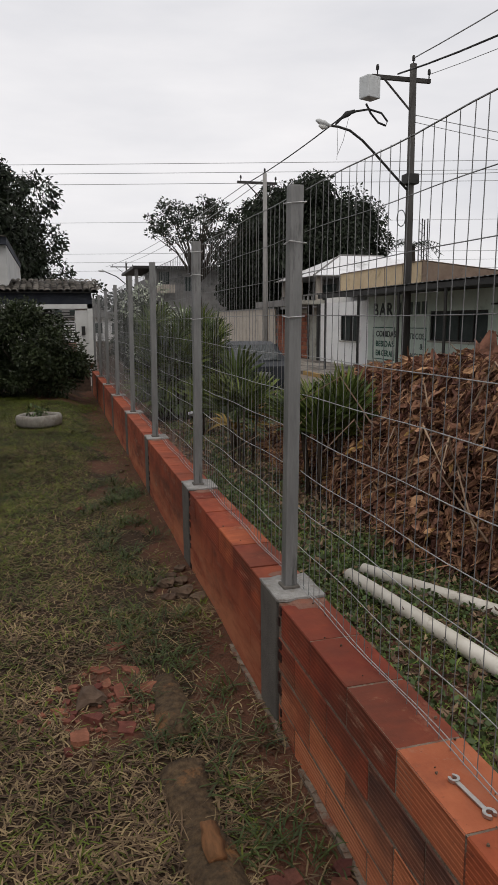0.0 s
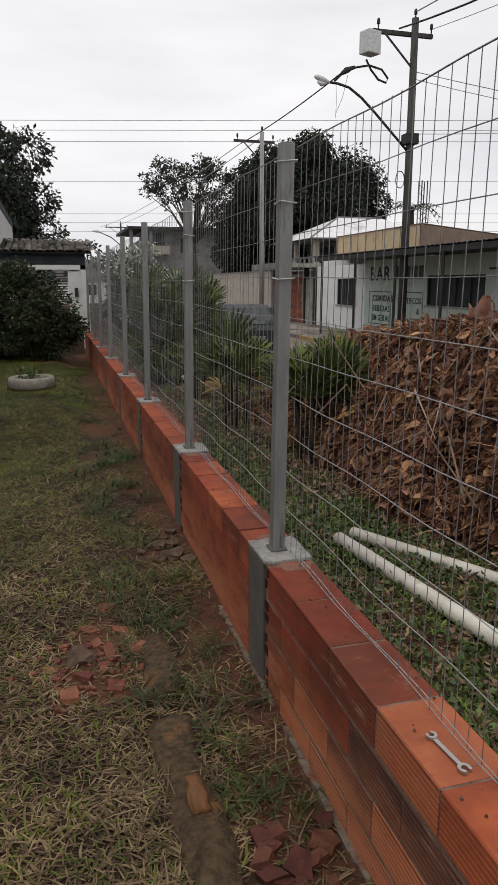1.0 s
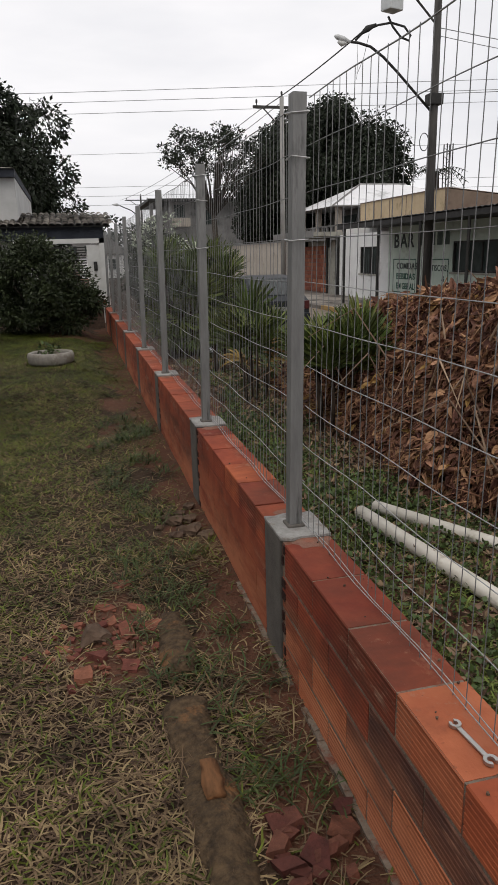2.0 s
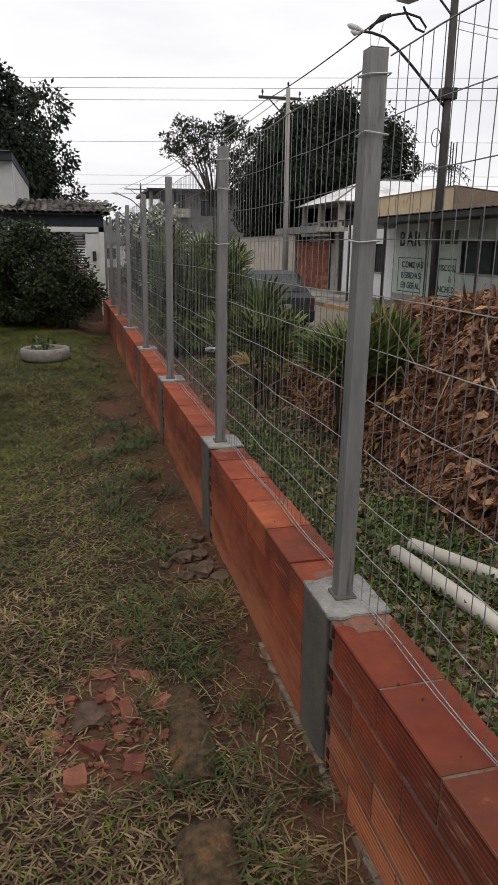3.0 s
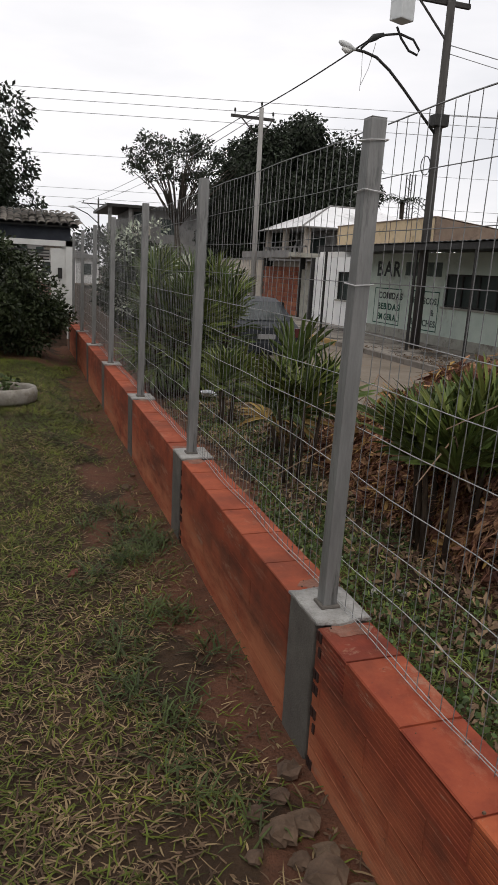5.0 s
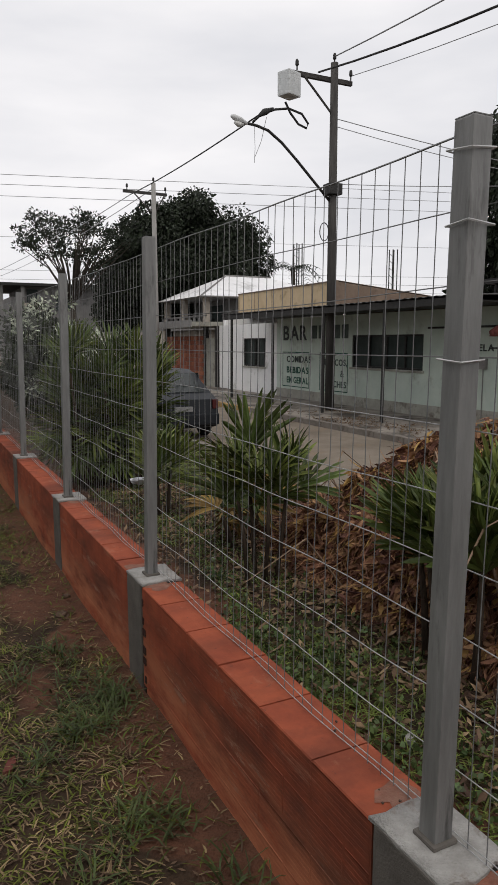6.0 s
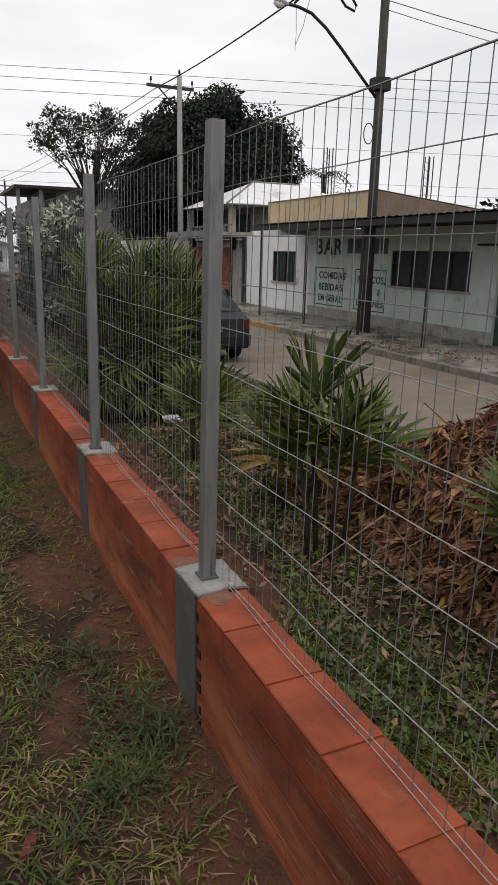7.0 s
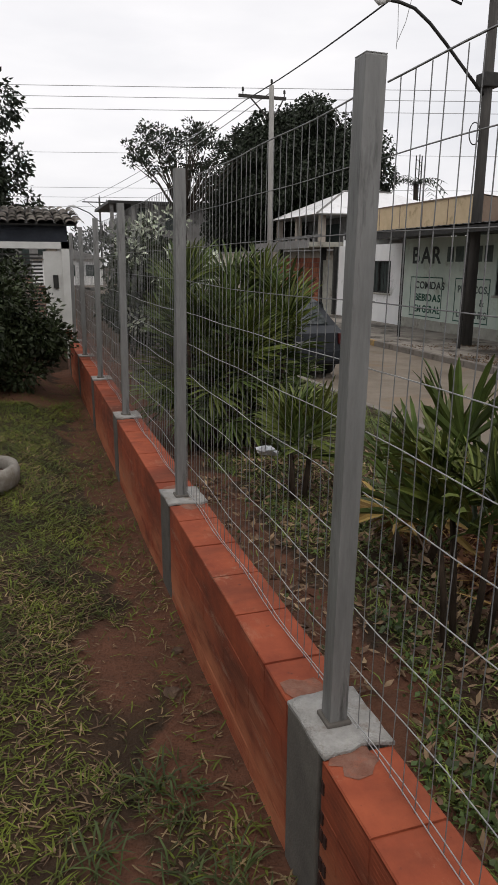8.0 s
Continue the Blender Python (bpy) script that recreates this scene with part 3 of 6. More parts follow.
for x, ym in ((-90, 126), (170, 52)):
    mast = mesh_ob("line_mast", tube([(x, ym, -0.2), (x, ym, 23.5)], [0.6, 0.4], 10), M["pole_conc"])
    tagged(mast, "tall concrete mast that carries the power lines", "mast", group="line masts")
    for k, z in enumerate(LINE_Z):
        part("bracket", box(x - 0.1, x + 0.1, ym - 1.2, ym + 1.2, z - 0.35, z + 0.75), M["pole_conc"], mast)


# ---------------------------------------------------------------- trees and shrubs
def leaf_cloud(name, centres, n, size, material, parent, spread=1.0, hang=0.4, aspect=0.45, lie=1.0):
    """Many small leaves around clump centres (x, y, z, radius)."""
    cs = np.array(centres)
    k = nrg.integers(0, len(cs), n)
    d = nrg.normal(size=(n, 3))
    d /= np.linalg.norm(d, axis=1)[:, None]
    rad = cs[k, 3] * (0.55 + 0.5 * nrg.random(n)) * spread
    p = cs[k, :3] + d * rad[:, None] * np.array([1, 1, 0.85])
    t = d * 0.7 + nrg.normal(size=(n, 3)) * 0.5
    t[:, 2] -= hang
    t[:, 2] *= lie
    t /= np.linalg.norm(t, axis=1)[:, None]
    s = np.cross(t, nrg.normal(size=(n, 3)) * np.array([lie, lie, 1.0]) + (0.0 if lie == 1.0 else np.array([0, 0, 0.8])))
    s /= np.linalg.norm(s, axis=1)[:, None]
    L = size * (0.6 + 0.8 * nrg.random(n))[:, None]
    w = L * aspect * 0.5
    v = np.stack([p, p + t * L * 0.5 + s * w, p + t * L, p + t * L * 0.5 - s * w], 1).reshape(-1, 3)
    f = np.arange(4 * n).reshape(-1, 4)
    return raw(name, v.tolist(), f.tolist(), material, parent)


def tree(name, loc, trunk_h, trunk_r, crown, n_clumps, clump_r, n_leaves, leaf, material, label, limb_n=7, hang=0.5, seed=1, shell=0.6):
    """Tapered trunk, limbs that reach into the crown, and leaf clumps with gaps. crown: rx, ry, rz, centre height."""
    r = random.Random(seed)
    t = empty(name, loc)
    tagged(t, label, "tree" if "tree" in name else "shrub")
    rx, ry, rz, cz = crown
    cl = []
    for i in range(n_clumps):
        while True:
            v = Vector((r.uniform(-1, 1), r.uniform(-1, 1), r.uniform(-0.9, 1)))
            if shell < v.length < 1:
                break
        cl.append((v.x * rx, v.y * ry, cz + v.z * rz, clump_r * r.uniform(0.65, 1.3)))
    bm = bmesh.new()
    add_tube(bm, [(0, 0, -0.2), (0.03 * trunk_h, 0, trunk_h * 0.4), (0, 0.03 * trunk_h, trunk_h)], [trunk_r * 1.25, trunk_r, trunk_r * 0.7], 10)
    part("trunk", bm, M["bark"], t, smooth=True)
    for i in range(limb_n):
        c = cl[i % len(cl)]
        mid = Vector((c[0] * 0.45, c[1] * 0.45, (trunk_h + c[2]) / 2 + 0.05 * rz))
        th = 0.5 if limb_n < 30 else 0.3
        part("limb", tube([(0, 0.03 * trunk_h, trunk_h * 0.9), mid + Vector((r.uniform(-0.3, 0.3), r.uniform(-0.3, 0.3), r.uniform(-0.4, 0.2))), c[:3]], [trunk_r * th, trunk_r * th * 0.56, trunk_r * 0.07], 6), M["bark"], t, smooth=True)
    leaf_cloud("crown", cl, n_leaves, leaf, material, t, hang=hang)
    return t


tree("mango_tree", (22.4, 58.0, -0.3), 3.5, 0.6, (7.1, 6.4, 6.7, 6.6), 250, 1.4, 170000, 0.3, M["leaf_dark"], "large dense dark green mango tree with a domed crown", 9, 0.7, 3, 0.25)
tree("spreading_tree", (12.3, 54.0, 0), 4.8, 0.26, (4.5, 3.2, 1.65, 8.75), 120, 0.42, 6500, 0.22, M["leaf_dark"], "sparse spreading tree with open branching crown", 44, 0.0, 5, 0.6)
tree("mango_tree", (26.9, 25.6, -0.3), 3.0, 0.4, (3.4, 3.4, 5.7, 7.4), 160, 1.1, 150000, 0.24, M["leaf_dark"], "dark mango tree with hanging leaves behind the bar", 8, 1.0, 8, 0.3)
tree("garden_tree", (-3.9, 33.0, 0), 3.0, 0.45, (5.9, 4.5, 5.3, 4.6), 190, 0.95, 160000, 0.2, M["leaf_dark"], "dark broadleaf tree behind the house", 9, 0.5, 12, 0.3)
tree("round_shrub", (0.9, 14.6, 0), 0.5, 0.05, (1.02, 1.0, 0.9, 1.0), 70, 0.27, 34000, 0.07, M["leaf_bush"], "dense dark green garden shrub by the house", 10, 0.2, 14, 0.2)
tree("round_shrub", (-0.6, 12.6, 0), 0.4, 0.05, (0.7, 0.8, 0.8, 0.85), 34, 0.26, 11000, 0.08, M["leaf_bush"], "dark leafy shrub beside the house wall", 8, 0.2, 15, 0.2)
tree("white_flowered_shrub", (3.3, 14.8, 0), 0.8, 0.05, (0.75, 0.9, 0.8, 1.35), 34, 0.22, 11000, 0.08, M["leaf_bush"], "leafy shrub with pale white-edged leaves by the fence", 10, 0.2, 16, 0.2)
tree("white_flowered_shrub", (3.35, 14.6, 0), 0.8, 0.03, (0.75, 0.8, 0.8, 1.45), 26, 0.2, 2600, 0.075, M["leaf_pale"], "pale blossoms and variegated leaves on a shrub", 6, 0.2, 17, 0.5)
for i, (x, y, rx, h) in enumerate(((40, 120, 14, 9), (70, 110, 16, 8), (2, 150, 20, 9), (-30, 120, 18, 10), (95, 90, 18, 9), (60, 60, 7, 6.5))):
    tree("distant_tree", (x, y, 0), 3, 0.4, (rx, 8, h * 0.4, h * 0.6), 40, 2.2, 5000, 0.9, M["leaf_dark"], "hazy dark tree on the skyline", 4, 0.3, 30 + i, 0.2)

# ---------------------------------------------------------------- the bar across the street
BX = 13.4


def wall_with_openings(name, x, y0, y1, z0, z1, thick, openings, material, parent, label=""):
    """A wall in the plane x, running along y, with rectangular openings (ya, yb, za, zb) through it."""
    ys = sorted({y0, y1, *[o[0] for o in openings], *[o[1] for o in openings]})
    zs = sorted({z0, z1, *[o[2] for o in openings], *[o[3] for o in openings]})
    bm = bmesh.new()
    for ya, yb in zip(ys, ys[1:]):
        for za, zb in zip(zs, zs[1:]):
            yc, zc = (ya + yb) / 2, (za + zb) / 2
            if any(o[0] < yc < o[1] and o[2] < zc < o[3] for o in openings):
                continue
            add_box(bm, x, x + thick, ya, yb, za, zb)
    bmesh.ops.remove_doubles(bm, verts=bm.verts, dist=0.0005)
    seen, kill = {}, []
    for f in bm.faces:
        c = f.calc_center_median()
        key = (round(c.x, 3), round(c.y, 3), round(c.z, 3))
        if key in seen:
            kill += [f, seen[key]]
        seen[key] = f
    bmesh.ops.delete(bm, geom=list(set(kill)), context="FACES")
    return part(name, bm, material, parent, label)


def window(parent, x, ya, yb, za, zb, panes, shutter, frame_m):
    w = part("window", box(x + 0.10, x + 0.13, ya, yb, za, zb), shutter, parent, "dark closed window")
    bm = bmesh.new()
    for a, b, c, d in ((ya, yb, za, za + 0.05), (ya, yb, zb - 0.05, zb), (ya, ya + 0.05, za + 0.05, zb - 0.05), (yb - 0.05, yb, za + 0.05, zb - 0.05)):
        add_box(bm, x + 0.03, x + 0.1, a, b, c, d)
    part("frame", bm, frame_m, w)
    for i in range(1, panes):
        y = ya + (yb - ya) * i / panes
        part("mullion", box(x + 0.05, x + 0.1, y - 0.025, y + 0.025, za + 0.05, zb - 0.05), frame_m, w)
    part("sill", box(x - 0.05, x + 0.03, ya - 0.06, yb + 0.06, za - 0.06, za, 0.008), M["dado"], w)
    return w


bar = empty("bar_building", (0, 0, STREET_Z))
tagged(bar, "single-storey bar with white and pale green walls and ochre fascia", "building")
Y0, Y1 = 15.4, 31.1
YS = 26.0     # where the white render meets the green
wall_with_openings("front_wall", BX, YS, Y1, 0, 2.62, 0.2, [(26.9, 28.75, 1.0, 2.07)], M["white_wall"], bar, "white rendered wall with a barred window")
wall_with_openings("front_wall", BX, Y0, YS, 0, 2.74, 0.2, [(18.1, 21.3, 1.18, 2.13), (16.45, 17.2, 0.0, 1.9)], M["green_wall"], bar, "pale green rendered wall with faded lettering")
part("side_wall", box(BX + 0.2, 20.5, Y1 - 0.2, Y1, 0, 3.0), M["white_wall"], bar)
part("side_wall", box(BX + 0.2, 20.5, Y0, Y0 + 0.2, 0, 3.0), M["green_wall"], bar)
part("back_wall", box(20.3, 20.5, Y0 + 0.2, Y1 - 0.2, 0, 3.0), M["grey_wall"], bar)
part("plinth", box(BX - 0.012, BX, 17.2, YS, 0, 0.3), M["dado"], bar, "dirt-splashed plinth band")
part("plinth", box(BX - 0.012, BX, Y0, 16.45, 0, 0.34), M["dado"], bar, "dirt-splashed plinth band")
w = window(bar, BX, 26.9, 28.75, 1.0, 2.07, 2, M["shutter"], M["dark_frame"])
for i in range(9):
    y = 27.0 + i * 0.2
    part("bar", tube([(BX + 0.02, y, 1.0), (BX + 0.02, y, 2.07)], 0.012, 6), M["dark_frame"], w)
window(bar, BX, 18.1, 21.3, 1.18, 2.13, 4, M["shutter"], M["dark_frame"])
d = part("door", box(BX + 0.07, BX + 0.12, 16.45, 17.2, 0.0, 1.9), M["door_green"], bar, "dark green metal door")
for k in range(3):
    part("panel", box(BX + 0.05, BX + 0.07, 16.53, 17.12, 0.12 + k * 0.6, 0.62 + k * 0.6, 0.01), M["door_green"], d)
part("handle", tube([(BX + 0.03, 16.55, 0.95), (BX + 0.03, 16.55, 1.1)], 0.012, 6), M["galv"], d)
# fascia, eave, and the sloping roof edge beyond it
FX = 11.45
RX, RY0, RY1, RZ = 14.7, 24.2, 31.9, 3.98     # front corner of the raised roof
part("fascia", box(RX, RX + 0.08, RY0, RY1, 2.98, RZ), M["fascia"], bar, "ochre painted fascia panel")
for i in range(6):
    y = RY0 + 0.03 + i * 1.52
    part("fascia_joint", box(RX - 0.008, RX, y - 0.02, y + 0.02, 2.98, RZ), M["roof_brown"], bar)
part("fascia_cap", box(RX - 0.03, RX + 0.12, RY0, RY1, RZ, RZ + 0.04), M["roof_brown"], bar)
# near-black beam: deep shade under the eave is put into its colour
part("eave_beam", box(FX + 0.06, FX + 0.16, 14.6, 26.6, 2.7, 2.855), M["dark_frame"], bar, "eave beam with the deep eave shade painted on")
def roof_drop(x):
    """Height of the raised roof, which falls towards the back."""
    return RZ - 0.1 * (x - RX)


bm = bmesh.new()
for y in (RY0 - 0.03, RY0 + 0.03):
    for x, z in ((RX, 2.9), (RX, RZ), (22.4, roof_drop(22.4)), (22.4, 2.9)):
        bm.verts.new((x, y, z))
bm.verts.ensure_lookup_table()
for q in ((0, 1, 2, 3), (7, 6, 5, 4), (0, 4, 5, 1), (1, 5, 6, 2), (2, 6, 7, 3), (3, 7, 4, 0)):
    bm.faces.new([bm.verts[i] for i in q])
bmesh.ops.recalc_face_normals(bm, faces=bm.faces)
part("roof_end", bm, M["roof_brown"], bar, "brown weathered sloping roof end")
bm = bmesh.new()
for i in range(30):
    y0 = RY0 + i * 0.257
    a = [bm.verts.new((x, y0 + dy, roof_drop(x) + 0.03 + dz)) for x in (RX + 0.1, 22.5) for dy, dz in ((0, 0), (0.128, 0.03), (0.257, 0))]
    bm.faces.new((a[0], a[1], a[4], a[3]))
    bm.faces.new((a[1], a[2], a[5], a[4]))
bmesh.ops.remove_doubles(bm, verts=bm.verts, dist=0.003)
bmesh.ops.solidify(bm, geom=bm.faces[:], thickness=0.012)
part("roof_sheet", bm, M["roof_brown"], bar, "corrugated brown roof sheets")
bm = bmesh.new()
for i in range(47):
    y0 = 14.6 + i * 0.257
    a = [bm.verts.new((x, y0 + dy, z + dz)) for x, z in ((FX + 0.02, 2.87), (RX, 2.95)) for dy, dz in ((0, 0), (0.128, 0.025), (0.257, 0))]
    bm.faces.new((a[0], a[1], a[4], a[3]))
    bm.faces.new((a[1], a[2], a[5], a[4]))
bmesh.ops.remove_doubles(bm, verts=bm.verts, dist=0.003)
bmesh.ops.solidify(bm, geom=bm.faces[:], thickness=0.012)
part("awning_sheet", bm, M["dark_frame"], bar, "dark corrugated awning sheets")
part("flat_roof", box(RX, 20.5, 15.4, RY0 - 0.04, 2.9, 2.98), M["roof_brown"], bar)
# soffit darkened the same way, its shade painted rather than cast
part("soffit", box(FX + 0.16, BX - 0.01, 14.7, 26.5, 2.76, 2.79), M["dark_frame"], bar)
for y in (25.9, 22.9, 20.0, 17.35):
    part("awning_post", tube([(FX + 0.09, y, 0), (FX + 0.11, y, 2.76)], 0.045, 8), M["dark_frame"], bar, "slim dark awning post")
# lettering (mirrors none: it reads from the street)
LX = BX - 0.006
words("BAR", (LX, 25.5, 2.0), 0.5, 90, -90, M["paint_dark"], bar, 1.15)
for i, (a, b_) in enumerate(((23.6, 23.28), (23.18, 22.8), (22.7, 22.45), (22.3, 21.95), (21.85, 21.5))):
    part("faded_letter", box(LX - 0.003, LX + 0.003, b_, a, 2.04, 2.46), M["paint_grey"], bar)
words("COMIDAS", (LX, 25.25, 1.24), 0.22, 90, -90, M["paint_dark"], bar, 1.15)
words("BEBIDAS", (LX, 25.25, 0.87), 0.22, 90, -90, M["paint_green"], bar, 1.2)
words("EM GERAL", (LX, 25.25, 0.52), 0.22, 90, -90, M["paint_green"], bar, 0.98)
words("PETISCOS,", (LX, 22.95, 1.2), 0.2, 90, -90, M["paint_grey"], bar, 1.05)
words("LANCHES", (LX, 22.95, 0.52), 0.2, 90, -90, M["paint_grey"], bar, 1.1)
words("&", (LX, 21.9, 0.86), 0.2, 90, -90, M["paint_grey"], bar, 1.1)
for (ya, yb) in ((23.75, 25.55), (21.5, 23.1)):
    bm = bmesh.new()
    for q in ((ya, yb, 1.56, 1.59), (ya, yb, 0.38, 0.41), (ya, ya + 0.03, 0.41, 1.56), (yb - 0.03, yb, 0.41, 1.56)):
        add_box(bm, LX - 0.002, LX + 0.003, *q)
    part("painted_border", bm, M["paint_green"], bar, "thin green painted sign border")
words("ELE", (LX, 17.15, 2.02), 0.17, 90, -90, M["paint_dark"], bar, 1.2)
words("ELA", (LX, 16.15, 1.72), 0.16, 90, -90, M["paint_dark"], bar, 1.2)
bm = bmesh.new()
add_box(bm, LX - 0.002, LX + 0.003, 15.5, 15.72, 1.77, 1.81)
v = [bm.verts.new(c) for c in ((LX, 15.5, 1.7), (LX, 15.38 + 0.02, 1.79), (LX, 15.5, 1.88))]
bm.faces.new(v)
part("painted_arrow", bm, M["paint_dark"], bar)
part("meter_box", box(BX - 0.1, BX, 15.85, 16.1, 1.3, 1.55, 0.01), M["grey_wall"], bar, "small grey meter box")
part("conduit", tube([(BX - 0.02, 15.97, 0.1), (BX - 0.02, 15.97, 1.3)], 0.012, 6), M["grey_wall"], bar)
part("ledge", box(BX - 0.05, BX, 15.4, 17.9, 2.26, 2.31), M["dark_frame"], bar)

# the annex beside it with a red tile canopy and a wide dark door
annex = empty("annex_building", (0, 0, STREET_Z))
tagged(annex, "low annex with red tile canopy and dark green doorway", "building")
wall_with_openings("front_wall", BX + 0.02, 9.0, 15.38, 0, 2.75, 0.2, [(13.0, 15.0, 0.0, 2.05)], M["green_wall"], annex)
part("door", box(BX + 0.12, BX + 0.17, 13.0, 15.0, 0, 2.05), M["door_green"], annex, "dark green double door")
for y in (13.0, 13.97, 14.94):
    part("jamb", box(BX + 0.05, BX + 0.12, y, y + 0.06, 0, 2.05), M["dark_frame"], annex)
part("side_wall", box(BX + 0.22, 19, 9.0, 9.2, 0, 2.75), M["green_wall"], annex)
part("roof", box(BX - 0.1, 19.2, 8.9, 15.36, 2.75, 2.9), M["roof_brown"], annex)
part("dark_canopy", box(13.9, 18.0, 11.0, 16.6, 3.3, 3.42), M["dark_frame"], annex, "dark raised canopy roof")
part("canopy_post", tube([(14.0, 16.3, 2.9), (14.0, 16.3, 3.3)], 0.04, 6), M["dark_frame"], annex)
part("canopy_post", tube([(14.0, 12.3, 2.9), (14.0, 12.3, 3.3)], 0.04, 6), M["dark_frame"], annex)
canopy = part("tile_canopy", box(BX - 0.5, BX + 0.02, 12.4, 15.35, 2.05, 2.08), M["red_tile"], annex, "red clay tile canopy over the door")
me = None
for i in range(19):
    y = 12.45 + i * 0.155
    if me is None:
        o = part("tile", tube([(0, 0, 0), (0.3, 0, 0.17), (0.62, 0, 0.36)], [0.075, 0.07, 0.065], 8), M["red_tile"], canopy, smooth=True)
        me = o.data
    else:
        o = new("tile", me)
        o.parent = canopy
    o.location = (BX - 0.55, y, 2.12)

# two-storey house behind with a pale hip roof
hh = empty("hip_roof_house", (0, 0, STREET_Z))
tagged(hh, "two-storey house with open balcony and pale metal hip roof", "house")
HX0, HX1, HY0, HY1 = 19.4, 28.5, 45.4, 53.0
part("wall", box(HX0, HX1, HY0 + 0.4, HY1, 0, 2.7), M["beige"], hh)
part("balcony_slab", box(HX0 - 0.9, HX1, HY0 - 0.4, HY1, 2.7, 2.95), M["grey_wall"], hh, "worn concrete balcony slab")
part("upper_wall", box(HX0 + 1.6, HX1, HY0 + 1.0, HY1, 2.95, 4.77), M["grey_wall"], hh)
for x, y in ((HX0 - 0.7, HY0 - 0.2), (HX0 - 0.7, HY0 + 3.6), (HX0 - 0.7, HY1 - 0.5), (HX0 + 3.2, HY0 - 0.2)):
    part("column", box(x, x + 0.35, y, y + 0.35, 2.95, 4.78), M["beige"], hh)
for i in range(10):
    y = HY0 - 0.1 + i * 0.85
    part("baluster", box(HX0 - 0.68, HX0 - 0.6, y, y + 0.3, 2.95, 3.55), M["grey_wall"], hh)
part("balcony_rail", box(HX0 - 0.72, HX0 - 0.56, HY0 - 0.2, HY1, 3.55, 3.65), M["grey_wall"], hh)
part("window", box(HX0 + 1.55, HX0 + 1.6, HY0 + 2.0, HY0 + 4.4, 3.1, 4.4), M["shutter"], hh)
part("window", box(HX0 + 4.2, HX0 + 6.2, HY0 + 0.95, HY0 + 1.0, 3.1, 4.4), M["shutter"], hh)
bm = bmesh.new()
e = [bm.verts.new(v) for v in ((HX0 - 1.2, HY0 - 0.8, 4.78), (HX1 + 0.5, HY0 - 0.8, 4.78), (HX1 + 0.5, HY1 + 0.6, 4.78), (HX0 - 1.2, HY1 + 0.6, 4.78), (HX0 + 2.6, (HY0 + HY1) / 2, 6.5), (HX1 - 3, (HY0 + HY1) / 2, 6.5))]
for q in ((0, 1, 5, 4), (1, 2, 5), (2, 3, 4, 5), (3, 0, 4), (3, 2, 1, 0)):
    bm.faces.new([e[i] for i in q])
part("roof", bm, M["roof_white"], hh, "pale metal hip roof")
for q in (((HX0 - 1.2, HY0 - 0.8, 4.8), (HX0 + 2.6, (HY0 + HY1) / 2, 6.53)), ((HX0 + 2.6, (HY0 + HY1) / 2, 6.53), (HX1 - 3, (HY0 + HY1) / 2, 6.53)), ((HX0 - 1.2, HY0 - 0.8, 4.76), (HX1 + 0.5, HY0 - 0.8, 4.76))):
    part("ridge_cap", tube(q, 0.06, 6), M["grey_wall"], hh)

# rough brick frontage and beige yard wall further along the street
rw = empty("rough_brick_front", (0, 0, STREET_Z))
tagged(rw, "unrendered red brick frontage with dark gate and slab canopy", "building")
part("wall", box(BX - 0.1, BX + 0.1, 32.6, 37.4, 0, 2.2), M["mortar"], rw)
me = None
for r in range(11):
    for c in range(13):
        if me is None:
            o = part("brick", box(0, 0.03, 0, 0.34, 0, 0.175, 0.004), M["red_brick_wall"], rw)
            me = o.data
        else:
            o = new("brick", me)
            o.parent = rw
        o.location = (BX - 0.128, 32.65 + c * 0.36 + (0.18 if r % 2 else 0) - 0.1, 0.06 + r * 0.195)
part("gate", box(BX - 0.05, BX + 0.05, 31.3, 32.5, 0, 2.1), M["dado"], rw, "dull metal gate")
for y in (31.25, 32.5, 37.4):
    part("pillar", box(BX - 0.12, BX + 0.1, y - 0.05, y + 0.07, 0, 2.6), M["dark_frame"], rw)
part("canopy", box(BX - 1.2, BX + 1.5, 31.2, 37.6, 2.6, 2.78), M["dado"], rw, "grey slab canopy")
part("canopy_edge", box(BX - 1.25, BX - 1.2, 31.2, 37.6, 2.55, 2.85), M["grey_wall"], rw)
yard = mesh_ob("yard_wall", box(BX - 0.1, BX + 0.1, 37.7, 66, -0.5, 2.2), M["beige"])
tagged(yard, "long beige rendered yard wall along the street", "wall")
yc = part("coping", box(BX - 0.16, BX + 0.16, 37.7, 66, 2.2, 2.28), M["grey_wall"], yard)

# far flat-roofed house and sheds at the end of the street
fh = empty("flat_roof_house")
tagged(fh, "distant two-storey house with dark flat roof slab", "house")
part("wall", box(10.6, 19, 72, 82, 0, 5.8), M["grey_wall"], fh)
part("roof_slab", box(9.3, 19.6, 70.8, 83, 6.75, 7.0), M["dark_frame"], fh, "dark thin roof slab")
part("upper_wall", box(11.8, 19, 72, 82, 5.8, 6.75), M["grey_wall"], fh)
for x in (9.5, 11.4):
    part("column", box(x, x + 0.3, 71.2, 71.5, 0, 6.75), M["grey_wall"], fh)
part("balcony", box(11.6, 13.4, 71.0, 72, 4.4, 5.2), M["beige"], fh)
part("window", box(12.0, 13.0, 71.96, 71.99, 5.3, 6.5), M["shutter"], fh)
part("window", box(14.6, 16.0, 71.96, 71.99, 4.6, 6.0), M["shutter"], fh)
